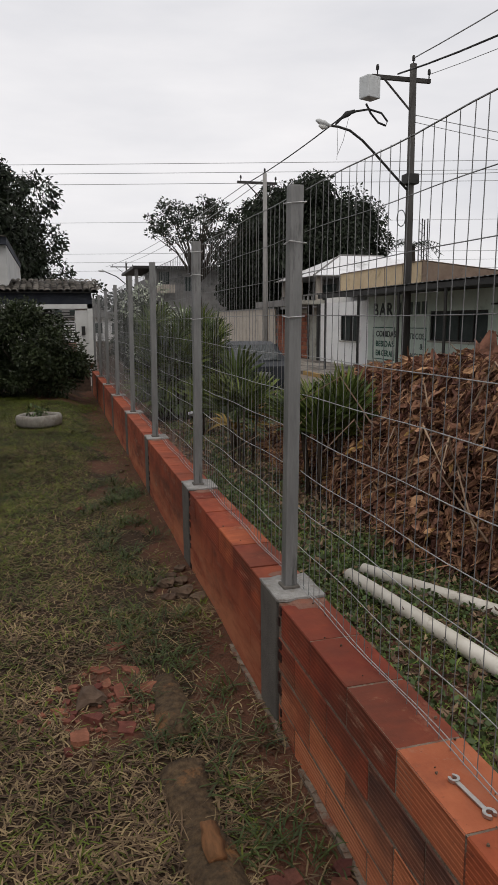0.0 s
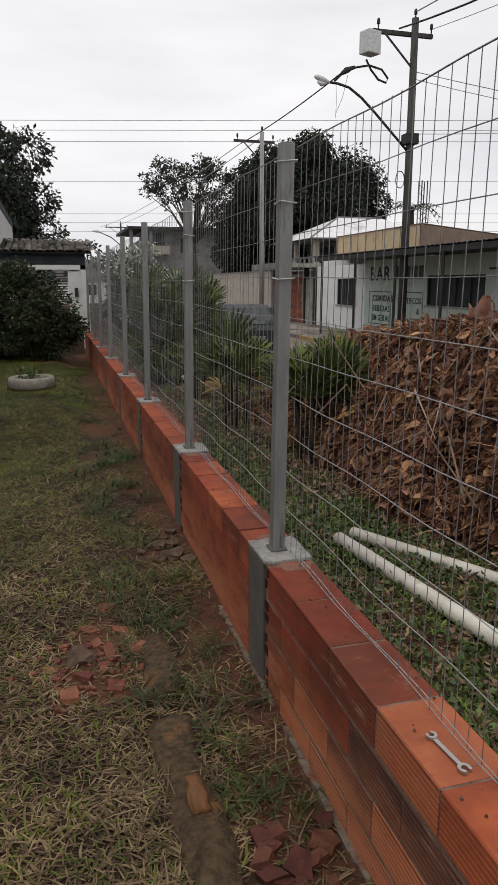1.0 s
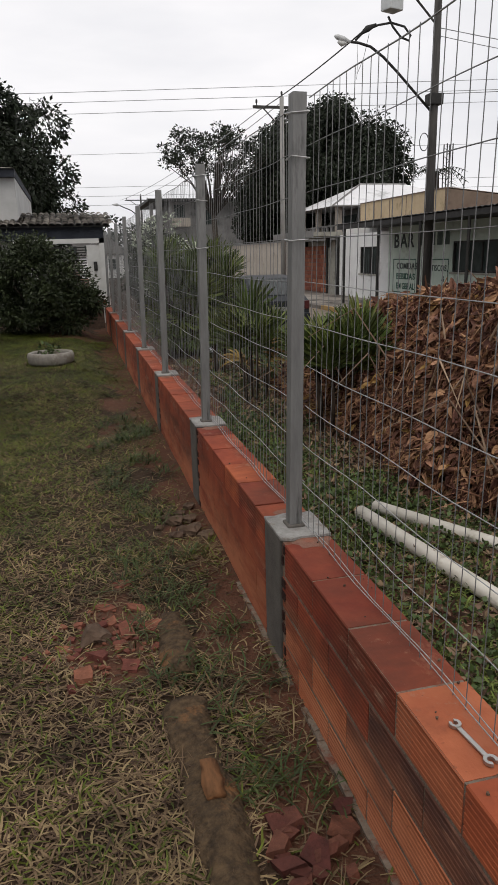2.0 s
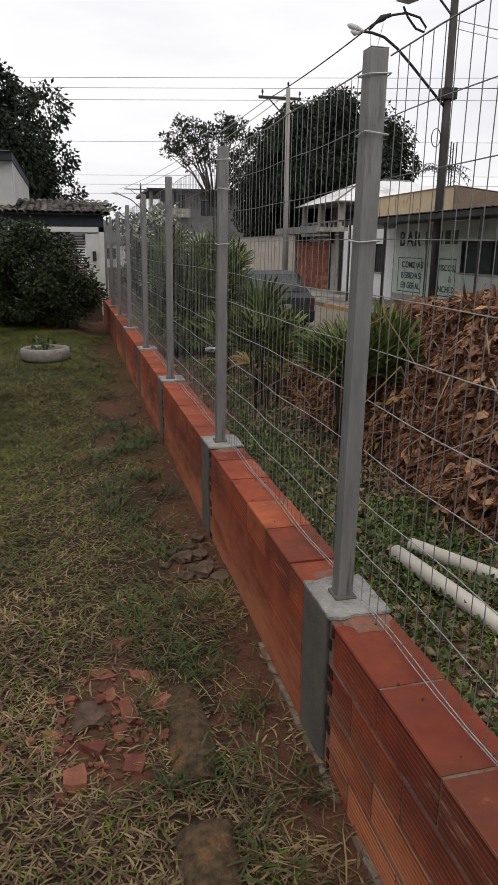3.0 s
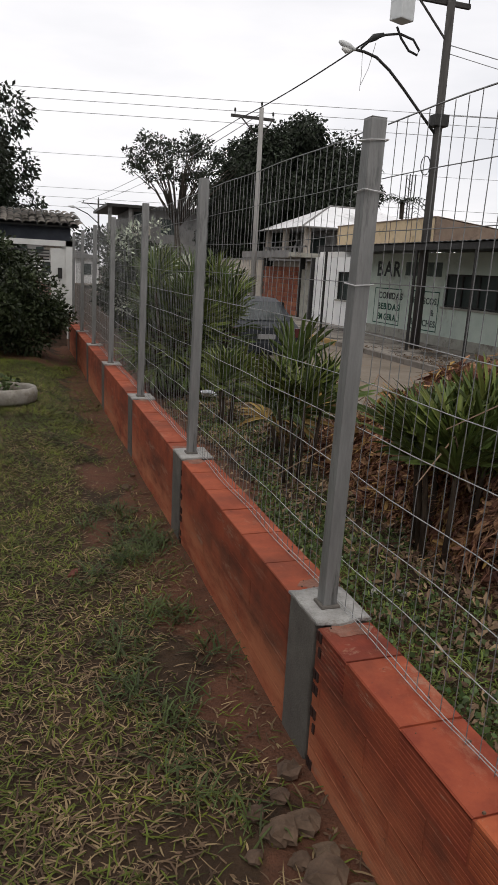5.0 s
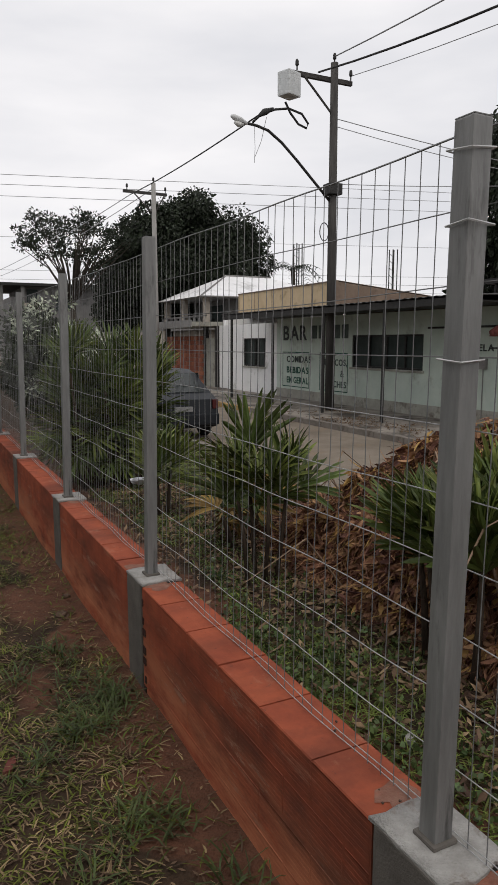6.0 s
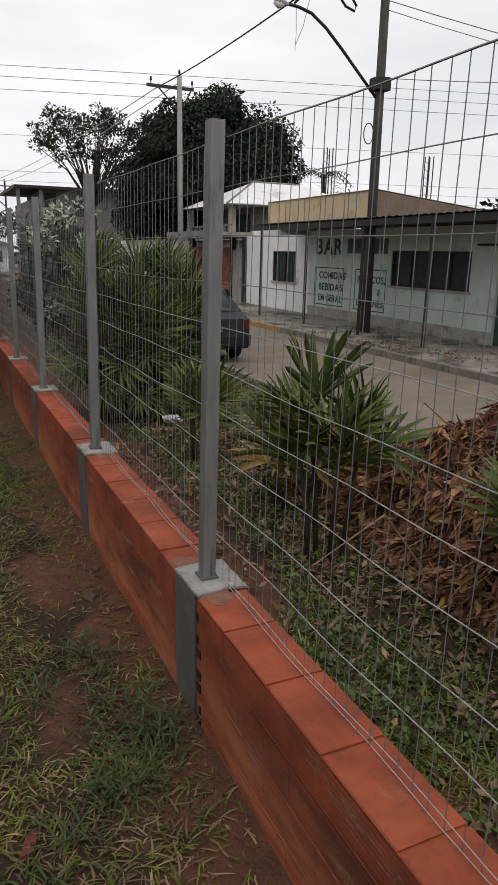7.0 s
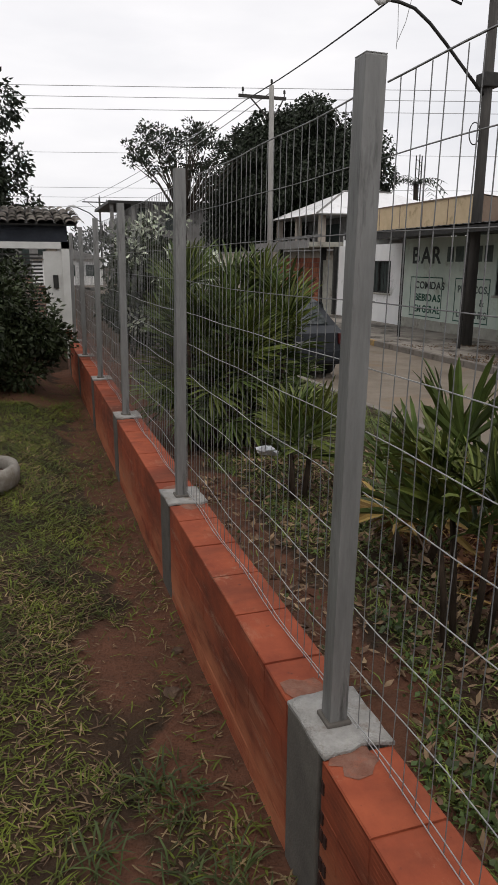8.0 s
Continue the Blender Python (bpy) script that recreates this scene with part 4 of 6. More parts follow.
for k, (x0, x1, y0, h, mt) in enumerate(((-1.0, 5.0, 92, 5.6, "grey_wall"), (2.4, 7.4, 60, 2.7, "white_wall"), (4.4, 6.6, 84, 4.4, "beige"))):
    sh = empty("far_house")
    tagged(sh, "small distant house with pitched grey roof", "house")
    part("wall", box(x0, x1, y0, y0 + 7, 0, h * 0.7), M[mt], sh)
    bm = bmesh.new()
    e = [bm.verts.new(v) for v in ((x0 - 0.4, y0 - 0.4, h * 0.7), (x1 + 0.4, y0 - 0.4, h * 0.7), ((x0 + x1) / 2, y0 - 0.4, h), (x0 - 0.4, y0 + 7.4, h * 0.7), (x1 + 0.4, y0 + 7.4, h * 0.7), ((x0 + x1) / 2, y0 + 7.4, h))]
    for q in ((0, 1, 2), (5, 4, 3), (0, 2, 5, 3), (2, 1, 4, 5), (0, 3, 4, 1)):
        bm.faces.new([e[i] for i in q])
    part("roof", bm, M["grey_wall"], sh)
    for i in range(3):
        xx = x0 + (x1 - x0) * (0.15 + 0.3 * i)
        part("window", box(xx, xx + (x1 - x0) * 0.14, y0 - 0.03, y0, h * 0.25, h * 0.55), M["shutter"], sh)

# lattice masts and a feathery palm far behind the roofs
for x, y, h in ((48.9, 85.0, 14.4), (64.6, 85.0, 14.5)):
    tw = empty("lattice_mast", (x, y, 0))
    tagged(tw, "thin lattice mast on the skyline", "mast")
    for sx, sy in ((-0.4, -0.4), (0.4, -0.4), (0.4, 0.4), (-0.4, 0.4)):
        part("leg", tube([(sx, sy, 0), (sx, sy, h)], 0.08, 5), M["dark_frame"], tw)
    for k in range(int(h)):
        part("rung", tube([(-0.4, -0.4, k), (0.4, 0.4, k + 0.5), (-0.4, 0.4, k + 1)], 0.035, 4), M["dark_frame"], tw)
fp = empty("feather_palm", (36.0, 64.0, 0))
tagged(fp, "distant feather palm above the roofs", "palm")
part("trunk", tube([(0, 0, 0), (0.2, 0, 5), (0, 0, 8.8)], [0.3, 0.22, 0.2], 8), M["bark"], fp)
for i in range(14):
    a = i * 2.4
    bm = bmesh.new()
    for k in range(9):
        t0 = k / 9
        r0 = 3.0 * t0
        z0 = 8.8 + 1.6 * t0 - 2.6 * t0 * t0 * (0.6 + 0.5 * (i % 3))
        for s in (-1, 1):
            px, py = r0 * math.cos(a), r0 * math.sin(a)
            qx, qy = px + s * 0.75 * math.sin(a) + 0.3 * math.cos(a), py - s * 0.75 * math.cos(a) + 0.3 * math.sin(a)
            v = [bm.verts.new(c) for c in ((px, py, z0), (px + 0.14 * math.cos(a), py + 0.14 * math.sin(a), z0), (qx, qy, z0 - 0.4))]
            bm.faces.new(v)
    part("frond", bm, M["leaf_dark"], fp)


# ---------------------------------------------------------------- parked car
def build_car(loc, rz):
    c = empty("car", loc, rz)
    tagged(c, "dark hatchback car parked along the street", "car")
    prof = [(-1.9, 0.28), (-1.95, 0.55), (-1.9, 0.86), (-1.6, 0.97), (-0.95, 1.38), (-0.6, 1.45), (0.2, 1.45), (0.95, 0.98), (1.7, 0.84), (1.95, 0.6), (1.95, 0.3), (1.6, 0.22), (-1.6, 0.22)]
    bm = bmesh.new()
    rows = []
    for s, inset in ((-0.8, 0.06), (-0.78, 0.0), (0.78, 0.0), (0.8, 0.06)):
        rows.append([bm.verts.new((s * (0.84 if z > 1.0 else 1.0), y * (1 - inset * 0.2), z - (inset * 0.3 if z > 0.9 else 0))) for y, z in prof])
    for a, b_ in zip(rows, rows[1:]):
        for i in range(len(prof)):
            j = (i + 1) % len(prof)
            bm.faces.new((a[i], a[j], b_[j], b_[i]))
    bm.faces.new(rows[0][::-1])
    bm.faces.new(rows[-1])
    bmesh.ops.recalc_face_normals(bm, faces=bm.faces)
    body = part("body", bm, M["car_paint"], c)
    bv = body.modifiers.new("round", "BEVEL")
    bv.width, bv.segments, bv.limit_method = 0.05, 3, "ANGLE"
    for y0, z0, y1, z1, nm in ((-1.57, 0.99, -0.98, 1.36, "rear_window"), (0.25, 1.43, 0.9, 1.03, "windscreen")):
        bm = bmesh.new()
        dn = Vector((0, (z1 - z0), -(y1 - y0))).normalized() * (0.012 if z1 < z0 else -0.012)
        v = [bm.verts.new(Vector(p) + (dn if dn.z > 0 else -dn)) for p in ((-0.62, y0, z0), (0.62, y0, z0), (0.55, y1, z1), (-0.55, y1, z1))]
        bm.faces.new(v)
        bmesh.ops.solidify(bm, geom=bm.faces[:], thickness=0.01)
        part(nm, bm, M["car_glass"], c, "pale reflecting glass")
    for s in (-1, 1):
        bm = bmesh.new()
        v = [bm.verts.new(p) for p in ((s * 0.70, -1.3, 1.0), (s * 0.70, 0.75, 1.0), (s * 0.685, 0.2, 1.38), (s * 0.685, -1.1, 1.38))]
        bm.faces.new(v)
        bmesh.ops.solidify(bm, geom=bm.faces[:], thickness=0.01)
        part("side_window", bm, M["car_glass"], c)
        part("tail_lamp", box(min(s * 0.66, s * 0.79), max(s * 0.66, s * 0.79), -1.965, -1.88, 0.66, 0.86, 0.01), M["tail"], c, "red tail lamp")
        part("headlight", box(min(s * 0.5, s * 0.76), max(s * 0.5, s * 0.76), 1.86, 1.955, 0.6, 0.76, 0.01), M["lamp_glass"], c)
        for y in (-1.25, 1.25):
            wv = part("wheel", tube([(s * 0.66, y, 0.3), (s * 0.69, y, 0.3), (s * 0.8, y, 0.3), (s * 0.83, y, 0.3)], [0.27, 0.3, 0.3, 0.27], 20), M["rubber"], c, smooth=True)
            part("rim", tube([(s * 0.815, y, 0.3), (s * 0.84, y, 0.3)], [0.19, 0.16], 14), M["galv"], wv)
    part("rear_bumper", box(-0.8, 0.8, -2.0, -1.9, 0.32, 0.56, 0.03), M["car_paint"], c)
    part("number_plate", box(-0.2, 0.2, -1.985, -1.93, 0.62, 0.72), M["plate"], c, "plain grey number plate")
    c.scale = (1.0, 1.0, 1.0)
    return c


build_car((6.44, 19.3, ROAD_Z), 0)


# ---------------------------------------------------------------- gate, tiled porch roof and own house
gate = empty("garden_gate", (0, 17.2, 0))
tagged(gate, "white painted metal gate in a white frame", "gate")
part("frame_post", box(2.2, 2.36, -0.05, 0.05, 0.53, 2.0), M["gate"], gate)
part("frame_post", box(0.35, 0.45, -0.05, 0.05, 0.0, 1.9), M["gate"], gate)
part("top_rail", box(0.35, 2.36, -0.05, 0.05, 1.9, 2.0), M["gate"], gate)
part("leaf_panel", box(1.92, 2.2, -0.02, 0.02, 0.58, 1.86), M["gate"], gate, "white slatted gate leaf")
for i in range(22):
    part("slat", box(0.5, 1.9, -0.02, 0.0, 0.62 + i * 0.056, 0.648 + i * 0.056), M["dark_frame"], gate, "dark louvre slat")
part("latch", box(2.05, 2.13, -0.06, -0.02, 1.3, 1.5), M["dark_frame"], gate)
sill = mesh_ob("low_end_wall", box(0.2, 2.19, 17.0, 17.14, 0, 0.5), M["stone"])
tagged(sill, "low dark earthy wall under the gate", "wall")
part("ledge", box(0.2, 2.19, 16.9, 17.2, 0.5, 0.53), M["gate"], sill, "pale ledge on the low wall")
for i in range(3):
    pt = empty("flower_pot", (1.95 + i * 0.14, 17.05, 0.53))
    tagged(pt, "small clay flower pot on the low wall", "pot", group="pots on the wall")
    part("pot", tube([(0, 0, 0), (0, 0, 0.1), (0, 0, 0.12)], [0.04, 0.055, 0.06], 10), M["rubble"], pt, smooth=True)
porch = empty("tiled_porch", (0, 0, 0))
tagged(porch, "porch with old grey clay tile roof on dark beam", "roof")
part("beam", box(-2.0, 2.35, 17.95, 18.1, 2.0, 2.33), M["fascia_blue"], porch, "dark painted beam")
part("post", box(2.2, 2.32, 18.38, 18.5, 0, 2.4), M["gate"], porch)
part("post", box(-1.9, -1.78, 18.38, 18.5, 0, 2.4), M["gate"], porch)
bm = bmesh.new()
add_box(bm, -2.2, 2.5, 0, 2.6, -0.03, 0.0)
dk = part("deck", bm, M["dark_frame"], porch)
dk.matrix_basis = pose(0, 17.75, 2.30, 8.5, 0, 0)
tme = None
for i in range(33):
    for j in range(6):
        if tme is None:
            bm = bmesh.new()
            pr = []
            for yy, rr in ((0, 0.074), (0.5, 0.066)):
                pr.append([bm.verts.new((rr * math.cos(a), yy, rr * 0.75 * math.sin(a))) for a in [math.pi * k / 8 for k in range(9)]])
            for k in range(8):
                bm.faces.new((pr[0][k], pr[0][k + 1], pr[1][k + 1], pr[1][k]))
            bmesh.ops.solidify(bm, geom=bm.faces[:], thickness=0.014)
            o = part("tile", bm, M["roof_tile"], porch, smooth=True)
            tme = o.data
        else:
            o = new("tile", tme)
            o.parent = porch
        o.matrix_basis = pose(-2.2 + i * 0.148 + rng.uniform(-0.01, 0.01), 17.65 + j * 0.41, 2.30 + j * 0.065 + rng.uniform(-0.006, 0.006), 8, 0, rng.uniform(-2, 2))
house = empty("white_house")
tagged(house, "off-white rendered house with dark overhanging eave", "house")
part("wall", box(-6.5, 0.45, 18.6, 18.8, 0, 3.42), M["house_white"], house)
part("wall", box(0.25, 0.45, 18.8, 26, 0, 3.42), M["house_white"], house)
part("eave", box(-6.8, 0.47, 18.4, 26.1, 3.42, 3.6), M["fascia_blue"], house, "dark eave board")
bm = bmesh.new()
e = [bm.verts.new(v) for v in ((-6.9, 18.3, 3.6), (0.48, 18.3, 3.6), (0.48, 26.2, 3.6), (-6.9, 26.2, 3.6), (-3.8, 21, 4.1), (-3.8, 24, 4.1))]
for q in ((0, 1, 4), (1, 2, 5, 4), (2, 3, 5), (3, 0, 4, 5), (3, 2, 1, 0)):
    bm.faces.new([e[i] for i in q])
part("roof", bm, M["roof_tile"], house)

# unseen plain house block, added to keep sky light off wall and lawn
side = empty("unseen_house_block")
tagged(side, "unseen off-white house block added to cut sky light", "house")
part("wall", box(-9, -3.6, -9, 16.0, 0, 3.6), M["house_white"], side)
bm = bmesh.new()
e = [bm.verts.new(v) for v in ((-9.6, -9.6, 3.6), (-3.0, -9.6, 3.6), (-3.0, 16.2, 3.6), (-9.6, 16.2, 3.6), (-6.3, -6.5, 5.4), (-6.3, 13.0, 5.4))]
for q in ((0, 1, 4), (1, 2, 5, 4), (2, 3, 5), (3, 0, 4, 5), (3, 2, 1, 0)):
    bm.faces.new([e[i] for i in q])
part("roof", bm, M["roof_tile"], side)

# ---------------------------------------------------------------- planter, log, rubble on the lawn
tp = empty("round_planter", (1.17, 10.4, bumpy(1.17, 10.4) - 0.015))
tp.scale = (0.78, 0.78, 0.9)
tagged(tp, "pale painted tyre planter with soil and small weeds on the lawn", "planter")
bm = bmesh.new()
ring = [(0.30, 0.03), (0.34, 0.0), (0.385, 0.05), (0.395, 0.14), (0.375, 0.185), (0.335, 0.19), (0.31, 0.17), (0.30, 0.1)]
rows = []
for k in range(28):
    a = 2 * math.pi * k / 28
    rows.append([bm.verts.new((r * math.cos(a), r * math.sin(a), z + 0.008 * noise.noise((math.cos(a) * 2, math.sin(a) * 2, r * 9)))) for r, z in ring])
for k in range(28):
    a, b_ = rows[k], rows[(k + 1) % 28]
    for i in range(len(ring)):
        j = (i + 1) % len(ring)
        bm.faces.new((a[i], b_[i], b_[j], a[j]))
bmesh.ops.recalc_face_normals(bm, faces=bm.faces)
part("rim", bm, M["tyre"], tp, smooth=True)
part("soil", tube([(0, 0, 0.0), (0, 0, 0.1), (0, 0, 0.12)], [0.31, 0.31, 0.2], 20), M["stone"], tp, smooth=True)
leaf_cloud("weed_clump", [(0.05, 0, 0.24, 0.12), (-0.1, 0.05, 0.22, 0.1)], 120, 0.07, M["cover"], tp)


def log_mesh(pts, radii, seed, seg=22):
    bm = bmesh.new()
    add_tube(bm, pts, radii, seg)
    bmesh.ops.subdivide_edges(bm, edges=[e for e in bm.edges if abs((e.verts[0].co - e.verts[1].co).y) > 0.06], cuts=3)
    for v in bm.verts:
        n_ = noise.noise_vector((v.co * 7) + Vector((seed, 0, 0)))
        v.co += n_ * 0.016 + noise.noise_vector((v.co * 26) + Vector((0, seed, 0))) * 0.011
        v.co.z = 0.6 * v.co.z + bumpy(v.co.x, v.co.y)
    return bm


lg = mesh_ob("rotting_log", log_mesh([(1.79 + 0.012 * math.sin(k), 1.2 + k * 0.14, 0.0) for k in range(13)], [0.078 + 0.01 * math.sin(k * 1.7) for k in range(13)], 2), M["log"], smooth=True)
tagged(lg, "half-buried rotting log lying in the grass", "log")
M["split_wood"] = mat("split_orange_wood", (0.08, 0.04, 0.018), (0.22, 0.10, 0.042), 25, 0.9, 0, 0.6, 60, stretch=(1, 0.3, 1))
bm = bmesh.new()
g = [[bm.verts.new((1.80 + 0.02 * (i - 1.5) + 0.022 * noise.noise((i * 3.0, j * 1.7, 1)), 2.38 + 0.03 * j + 0.045 * noise.noise((i * 2.0, j, 5)), bumpy(1.8, 2.4) + 0.074 - 0.005 * (i - 1.5) ** 2)) for i in range(4)] for j in range(6)]
for j in range(5):
    for i in range(3):
        bm.faces.new((g[j][i], g[j][i + 1], g[j + 1][i + 1], g[j + 1][i]))
bmesh.ops.recalc_face_normals(bm, faces=bm.faces)
bmesh.ops.solidify(bm, geom=bm.faces[:], thickness=0.02)
bmesh.ops.recalc_face_normals(bm, faces=bm.faces)
part("split_wood", bm, M["split_wood"], lg, "bare orange wood where bark is gone", smooth=True)
lg = mesh_ob("rotting_log", log_mesh([(1.80 + 0.006 * k, 3.06 + k * 0.1, 0.005) for k in range(6)], [0.06, 0.075, 0.08, 0.075, 0.07, 0.05], 5), M["log"], smooth=True)
tagged(lg, "short earthy log half-buried in the grass", "log")


def shard(name, loc, sx, sy, sz, rz, tilt, material, label, group, cat):
    """A broken piece: a flat slab with an angular outline and snapped edges."""
    bm = bmesh.new()
    k = rng.choice((4, 5, 5, 6))
    ring = []
    for i in range(k):
        a = 2 * math.pi * (i + rng.uniform(-0.36, 0.36)) / k
        r = rng.uniform(0.62, 1.2)
        ring.append((sx * 0.55 * r * math.cos(a), sy * 0.55 * r * math.sin(a)))
    lo = [bm.verts.new((x * rng.uniform(0.95, 1.12), y * rng.uniform(0.95, 1.12), -min(0.01, sz * 0.4))) for x, y in ring]
    hi = [bm.verts.new((x, y, sz * rng.uniform(0.8, 1.0))) for x, y in ring]
    for i in range(k):
        j = (i + 1) % k
        bm.faces.new((lo[i], lo[j], hi[j], hi[i]))
    bmesh.ops.triangulate(bm, faces=[bm.faces.new(hi)])
    bm.faces.new(lo[::-1])
    bmesh.ops.recalc_face_normals(bm, faces=bm.faces)
    ob = mesh_ob(name, bm, material)
    ob.matrix_basis = pose(*loc, tilt, rng.uniform(-8, 8), rz)
    tagged(ob, label, cat, group)
    return ob


def lump(name, loc, s, material, label, group, cat, seed, flat=0.7):
    """A rough rounded clod."""
    bm = bmesh.new()
    bmesh.ops.create_icosphere(bm, subdivisions=2, radius=s * 0.5)
    for v in bm.verts:
        v.co += noise.noise_vector(v.co * (2.6 / s) + Vector((seed, 0, 0))) * s * 0.3 + noise.noise_vector(v.co * (7 / s) + Vector((0, seed, 0))) * s * 0.09
        v.co.z = max(v.co.z * flat, -0.2 * s)
    ob = mesh_ob(name, bm, material)
    ob.location = loc
    tagged(ob, label, cat, group)
    return ob


PILE = ((1.62, 3.46, 0.11, 0.09, 0.06), (1.73, 3.5, 0.08, 0.13, 0.03), (1.50, 3.3, 0.1, 0.08, 0.06), (1.62, 3.2, 0.08, 0.09, 0.03), (1.44, 3.17, 0.1, 0.08, 0.06),
        (1.69, 3.68, 0.14, 0.1, 0.03), (1.53, 3.72, 0.11, 0.05, 0.025), (1.36, 3.4, 0.08, 0.07, 0.03), (1.64, 3.92, 0.1, 0.08, 0.025), (1.57, 3.58, 0.07, 0.05, 0.02))
for x, y, a, b_, h in PILE:
    shard("brick_fragment", (x, y, bumpy(x, y) + 0.006), a, b_, h * 0.36, rng.uniform(0, 180), rng.uniform(-12, 12), M["rubble"], "broken red brick fragment on the lawn", "brick rubble", "brick")
for i in range(75):
    x, y = rng.gauss(1.53, 0.13), rng.gauss(3.42, 0.15)
    s = rng.uniform(0.016, 0.045)
    shard("brick_chip", (x, y, bumpy(x, y) + 0.006), s, s * rng.uniform(0.6, 1.2), s * 0.25, rng.uniform(0, 180), rng.uniform(-12, 12), M["rubble"], "small chip of red brick on the lawn", "brick rubble", "brick")
for i in range(60):
    x, y = rng.uniform(1.93, 2.15), rng.uniform(1.45, 2.3)
    s = rng.uniform(0.035, 0.095)
    shard("brick_fragment", (x, y, bumpy(x, y) + 0.012), s, s * rng.uniform(0.6, 1.1), s * 0.3, rng.uniform(0, 180), rng.uniform(-28, 28), M["rubble_dark"], "dark broken red brick fragment beside the wall", "rubble by the wall", "brick")
for x, y, s in ((1.485, 3.46, 0.12), (2.06, 4.42, 0.12), (2.0, 4.6, 0.1), (2.1, 4.5, 0.07), (1.98, 4.38, 0.08), (2.13, 4.33, 0.09), (2.08, 4.62, 0.09), (1.95, 4.7, 0.06), (2.12, 4.85, 0.08), (2.02, 4.5, 0.06), (2.05, 4.75, 0.06), (1.9, 4.55, 0.05), (2.12, 6.9, 0.06), (2.05, 8.0, 0.07), (2.13, 8.3, 0.05)):
    lump("clod", (x, y, bumpy(x, y) + 0.12 * s), s, M["stone"], "lump of dry earth beside the wall", "earth clods", "earth", x * 9 + y)
shard("brick_fragment", (1.55, 6.55, bumpy(1.55, 6.55)), 0.12, 0.05, 0.02, 60, 4, M["rubble"], "broken red brick fragment on the lawn", "brick rubble", "brick")
for x, y in ((3.05, 6.0), (3.2, 5.95), (2.75, 5.05), (3.3, 8.6)):
    shard("pale_pebble", (x, y, bumpy(x, y)), 0.07, 0.045, 0.025, rng.uniform(0, 180), 0, M["cap"], "pale pebble in the garden bed", "pebbles", "stone")
lump("crumpled_wrapper", (3.35, 10.6, bumpy(3.35, 10.6) + 0.25), 0.15, M["foil"], "crumpled silver wrapper among the leaves", "", "litter", 4, 0.5)

# PVC pipes on the far side of the wall
for a, b_, r in (((3.09, 4.37, 0.055), (3.345, 2.5, 0.05), 0.042), ((3.22, 4.45, 0.05), (4.1, 2.74, 0.05), 0.038)):
    bm = bmesh.new()
    d = (Vector(b_) - Vector(a))
    u = d.normalized()
    w_ = u.cross(Vector((0, 0, 1))).normalized()
    v_ = u.cross(w_)
    loops = []
    for rr, t in ((r, 0), (r, 1), (r * 0.9, 1), (r * 0.9, 0)):
        c = Vector(a) + d * t
        loops.append([bm.verts.new(c + rr * (math.cos(k * math.pi / 10) * w_ + math.sin(k * math.pi / 10) * v_)) for k in range(20)])
    for i in range(4):
        p, q = loops[i], loops[(i + 1) % 4]
        for k in range(20):
            bm.faces.new((p[k], p[(k + 1) % 20], q[(k + 1) % 20], q[k]))
    ob = mesh_ob("pvc_pipe", bm, M["pvc"], smooth=True)
    tagged(ob, "dirty white plastic pipe lying on the garden bed", "pipe", "plastic pipes")


# ---------------------------------------------------------------- fan palms
def fan_leaf(n, length, spread, droop, width, seed):
    """A fan of folded, tapering leaflets on one stalk; grows along +x from the origin."""
    r = random.Random(seed)
    verts, faces = [], []
    for i in range(n):
        a = spread * ((i + 0.5) / n - 0.5) + r.uniform(-0.05, 0.05)
        L = length * (0.82 + 0.18 * math.cos(a)) * r.uniform(0.85, 1.1)
        u = Vector((math.cos(a), math.sin(a), r.uniform(-0.1, 0.25)))
        s = Vector((-math.sin(a), math.cos(a), 0))
        base = len(verts)
        dr = droop * r.uniform(0.5, 1.5)
        prof = ((0.0, 0.25), (0.3, 0.9), (0.62, 1.0), (0.86, 0.75), (1.0, 0.12))
        for t, w in prof:
            c = u * (L * t) + Vector((0, 0, 0.10 * L * t - dr * L * t ** 2.4))
            hw = width * w * 0.5
            verts += [c - s * hw + Vector((0, 0, 0.25 * hw)), c - Vector((0, 0, 0.25 * hw)), c + s * hw + Vector((0, 0, 0.25 * hw))]
        for k in range(len(prof) - 1):
            b0 = base + 3 * k
            faces += [(b0, b0 + 1, b0 + 4, b0 + 3), (b0 + 1, b0 + 2, b0 + 5, b0 + 4)]
    return [tuple(v) for v in verts], faces


def fan_set(tag, length, width, n, material, droop=0.35):
    out = []
    for s in range(4):
        v, f = fan_leaf(n + s % 2, length, 1.8 + 0.35 * s, droop, width, 50 + s)
        me = bpy.data.meshes.new(tag)
        me.from_pydata(v, [], f)
        me.materials.append(material)
        out.append(me)
    return out


FANS = {"big": fan_set("fan", 0.40, 0.032, 11, M["palm"], 0.22), "mid": fan_set("fan", 0.36, 0.036, 9, M["palm"], 0.2),
        "pale": fan_set("fan", 0.40, 0.028, 13, M["palm_pale"], 0.25), "dry": fan_set("fan", 0.34, 0.04, 9, M["palm_dry"], 0.6)}


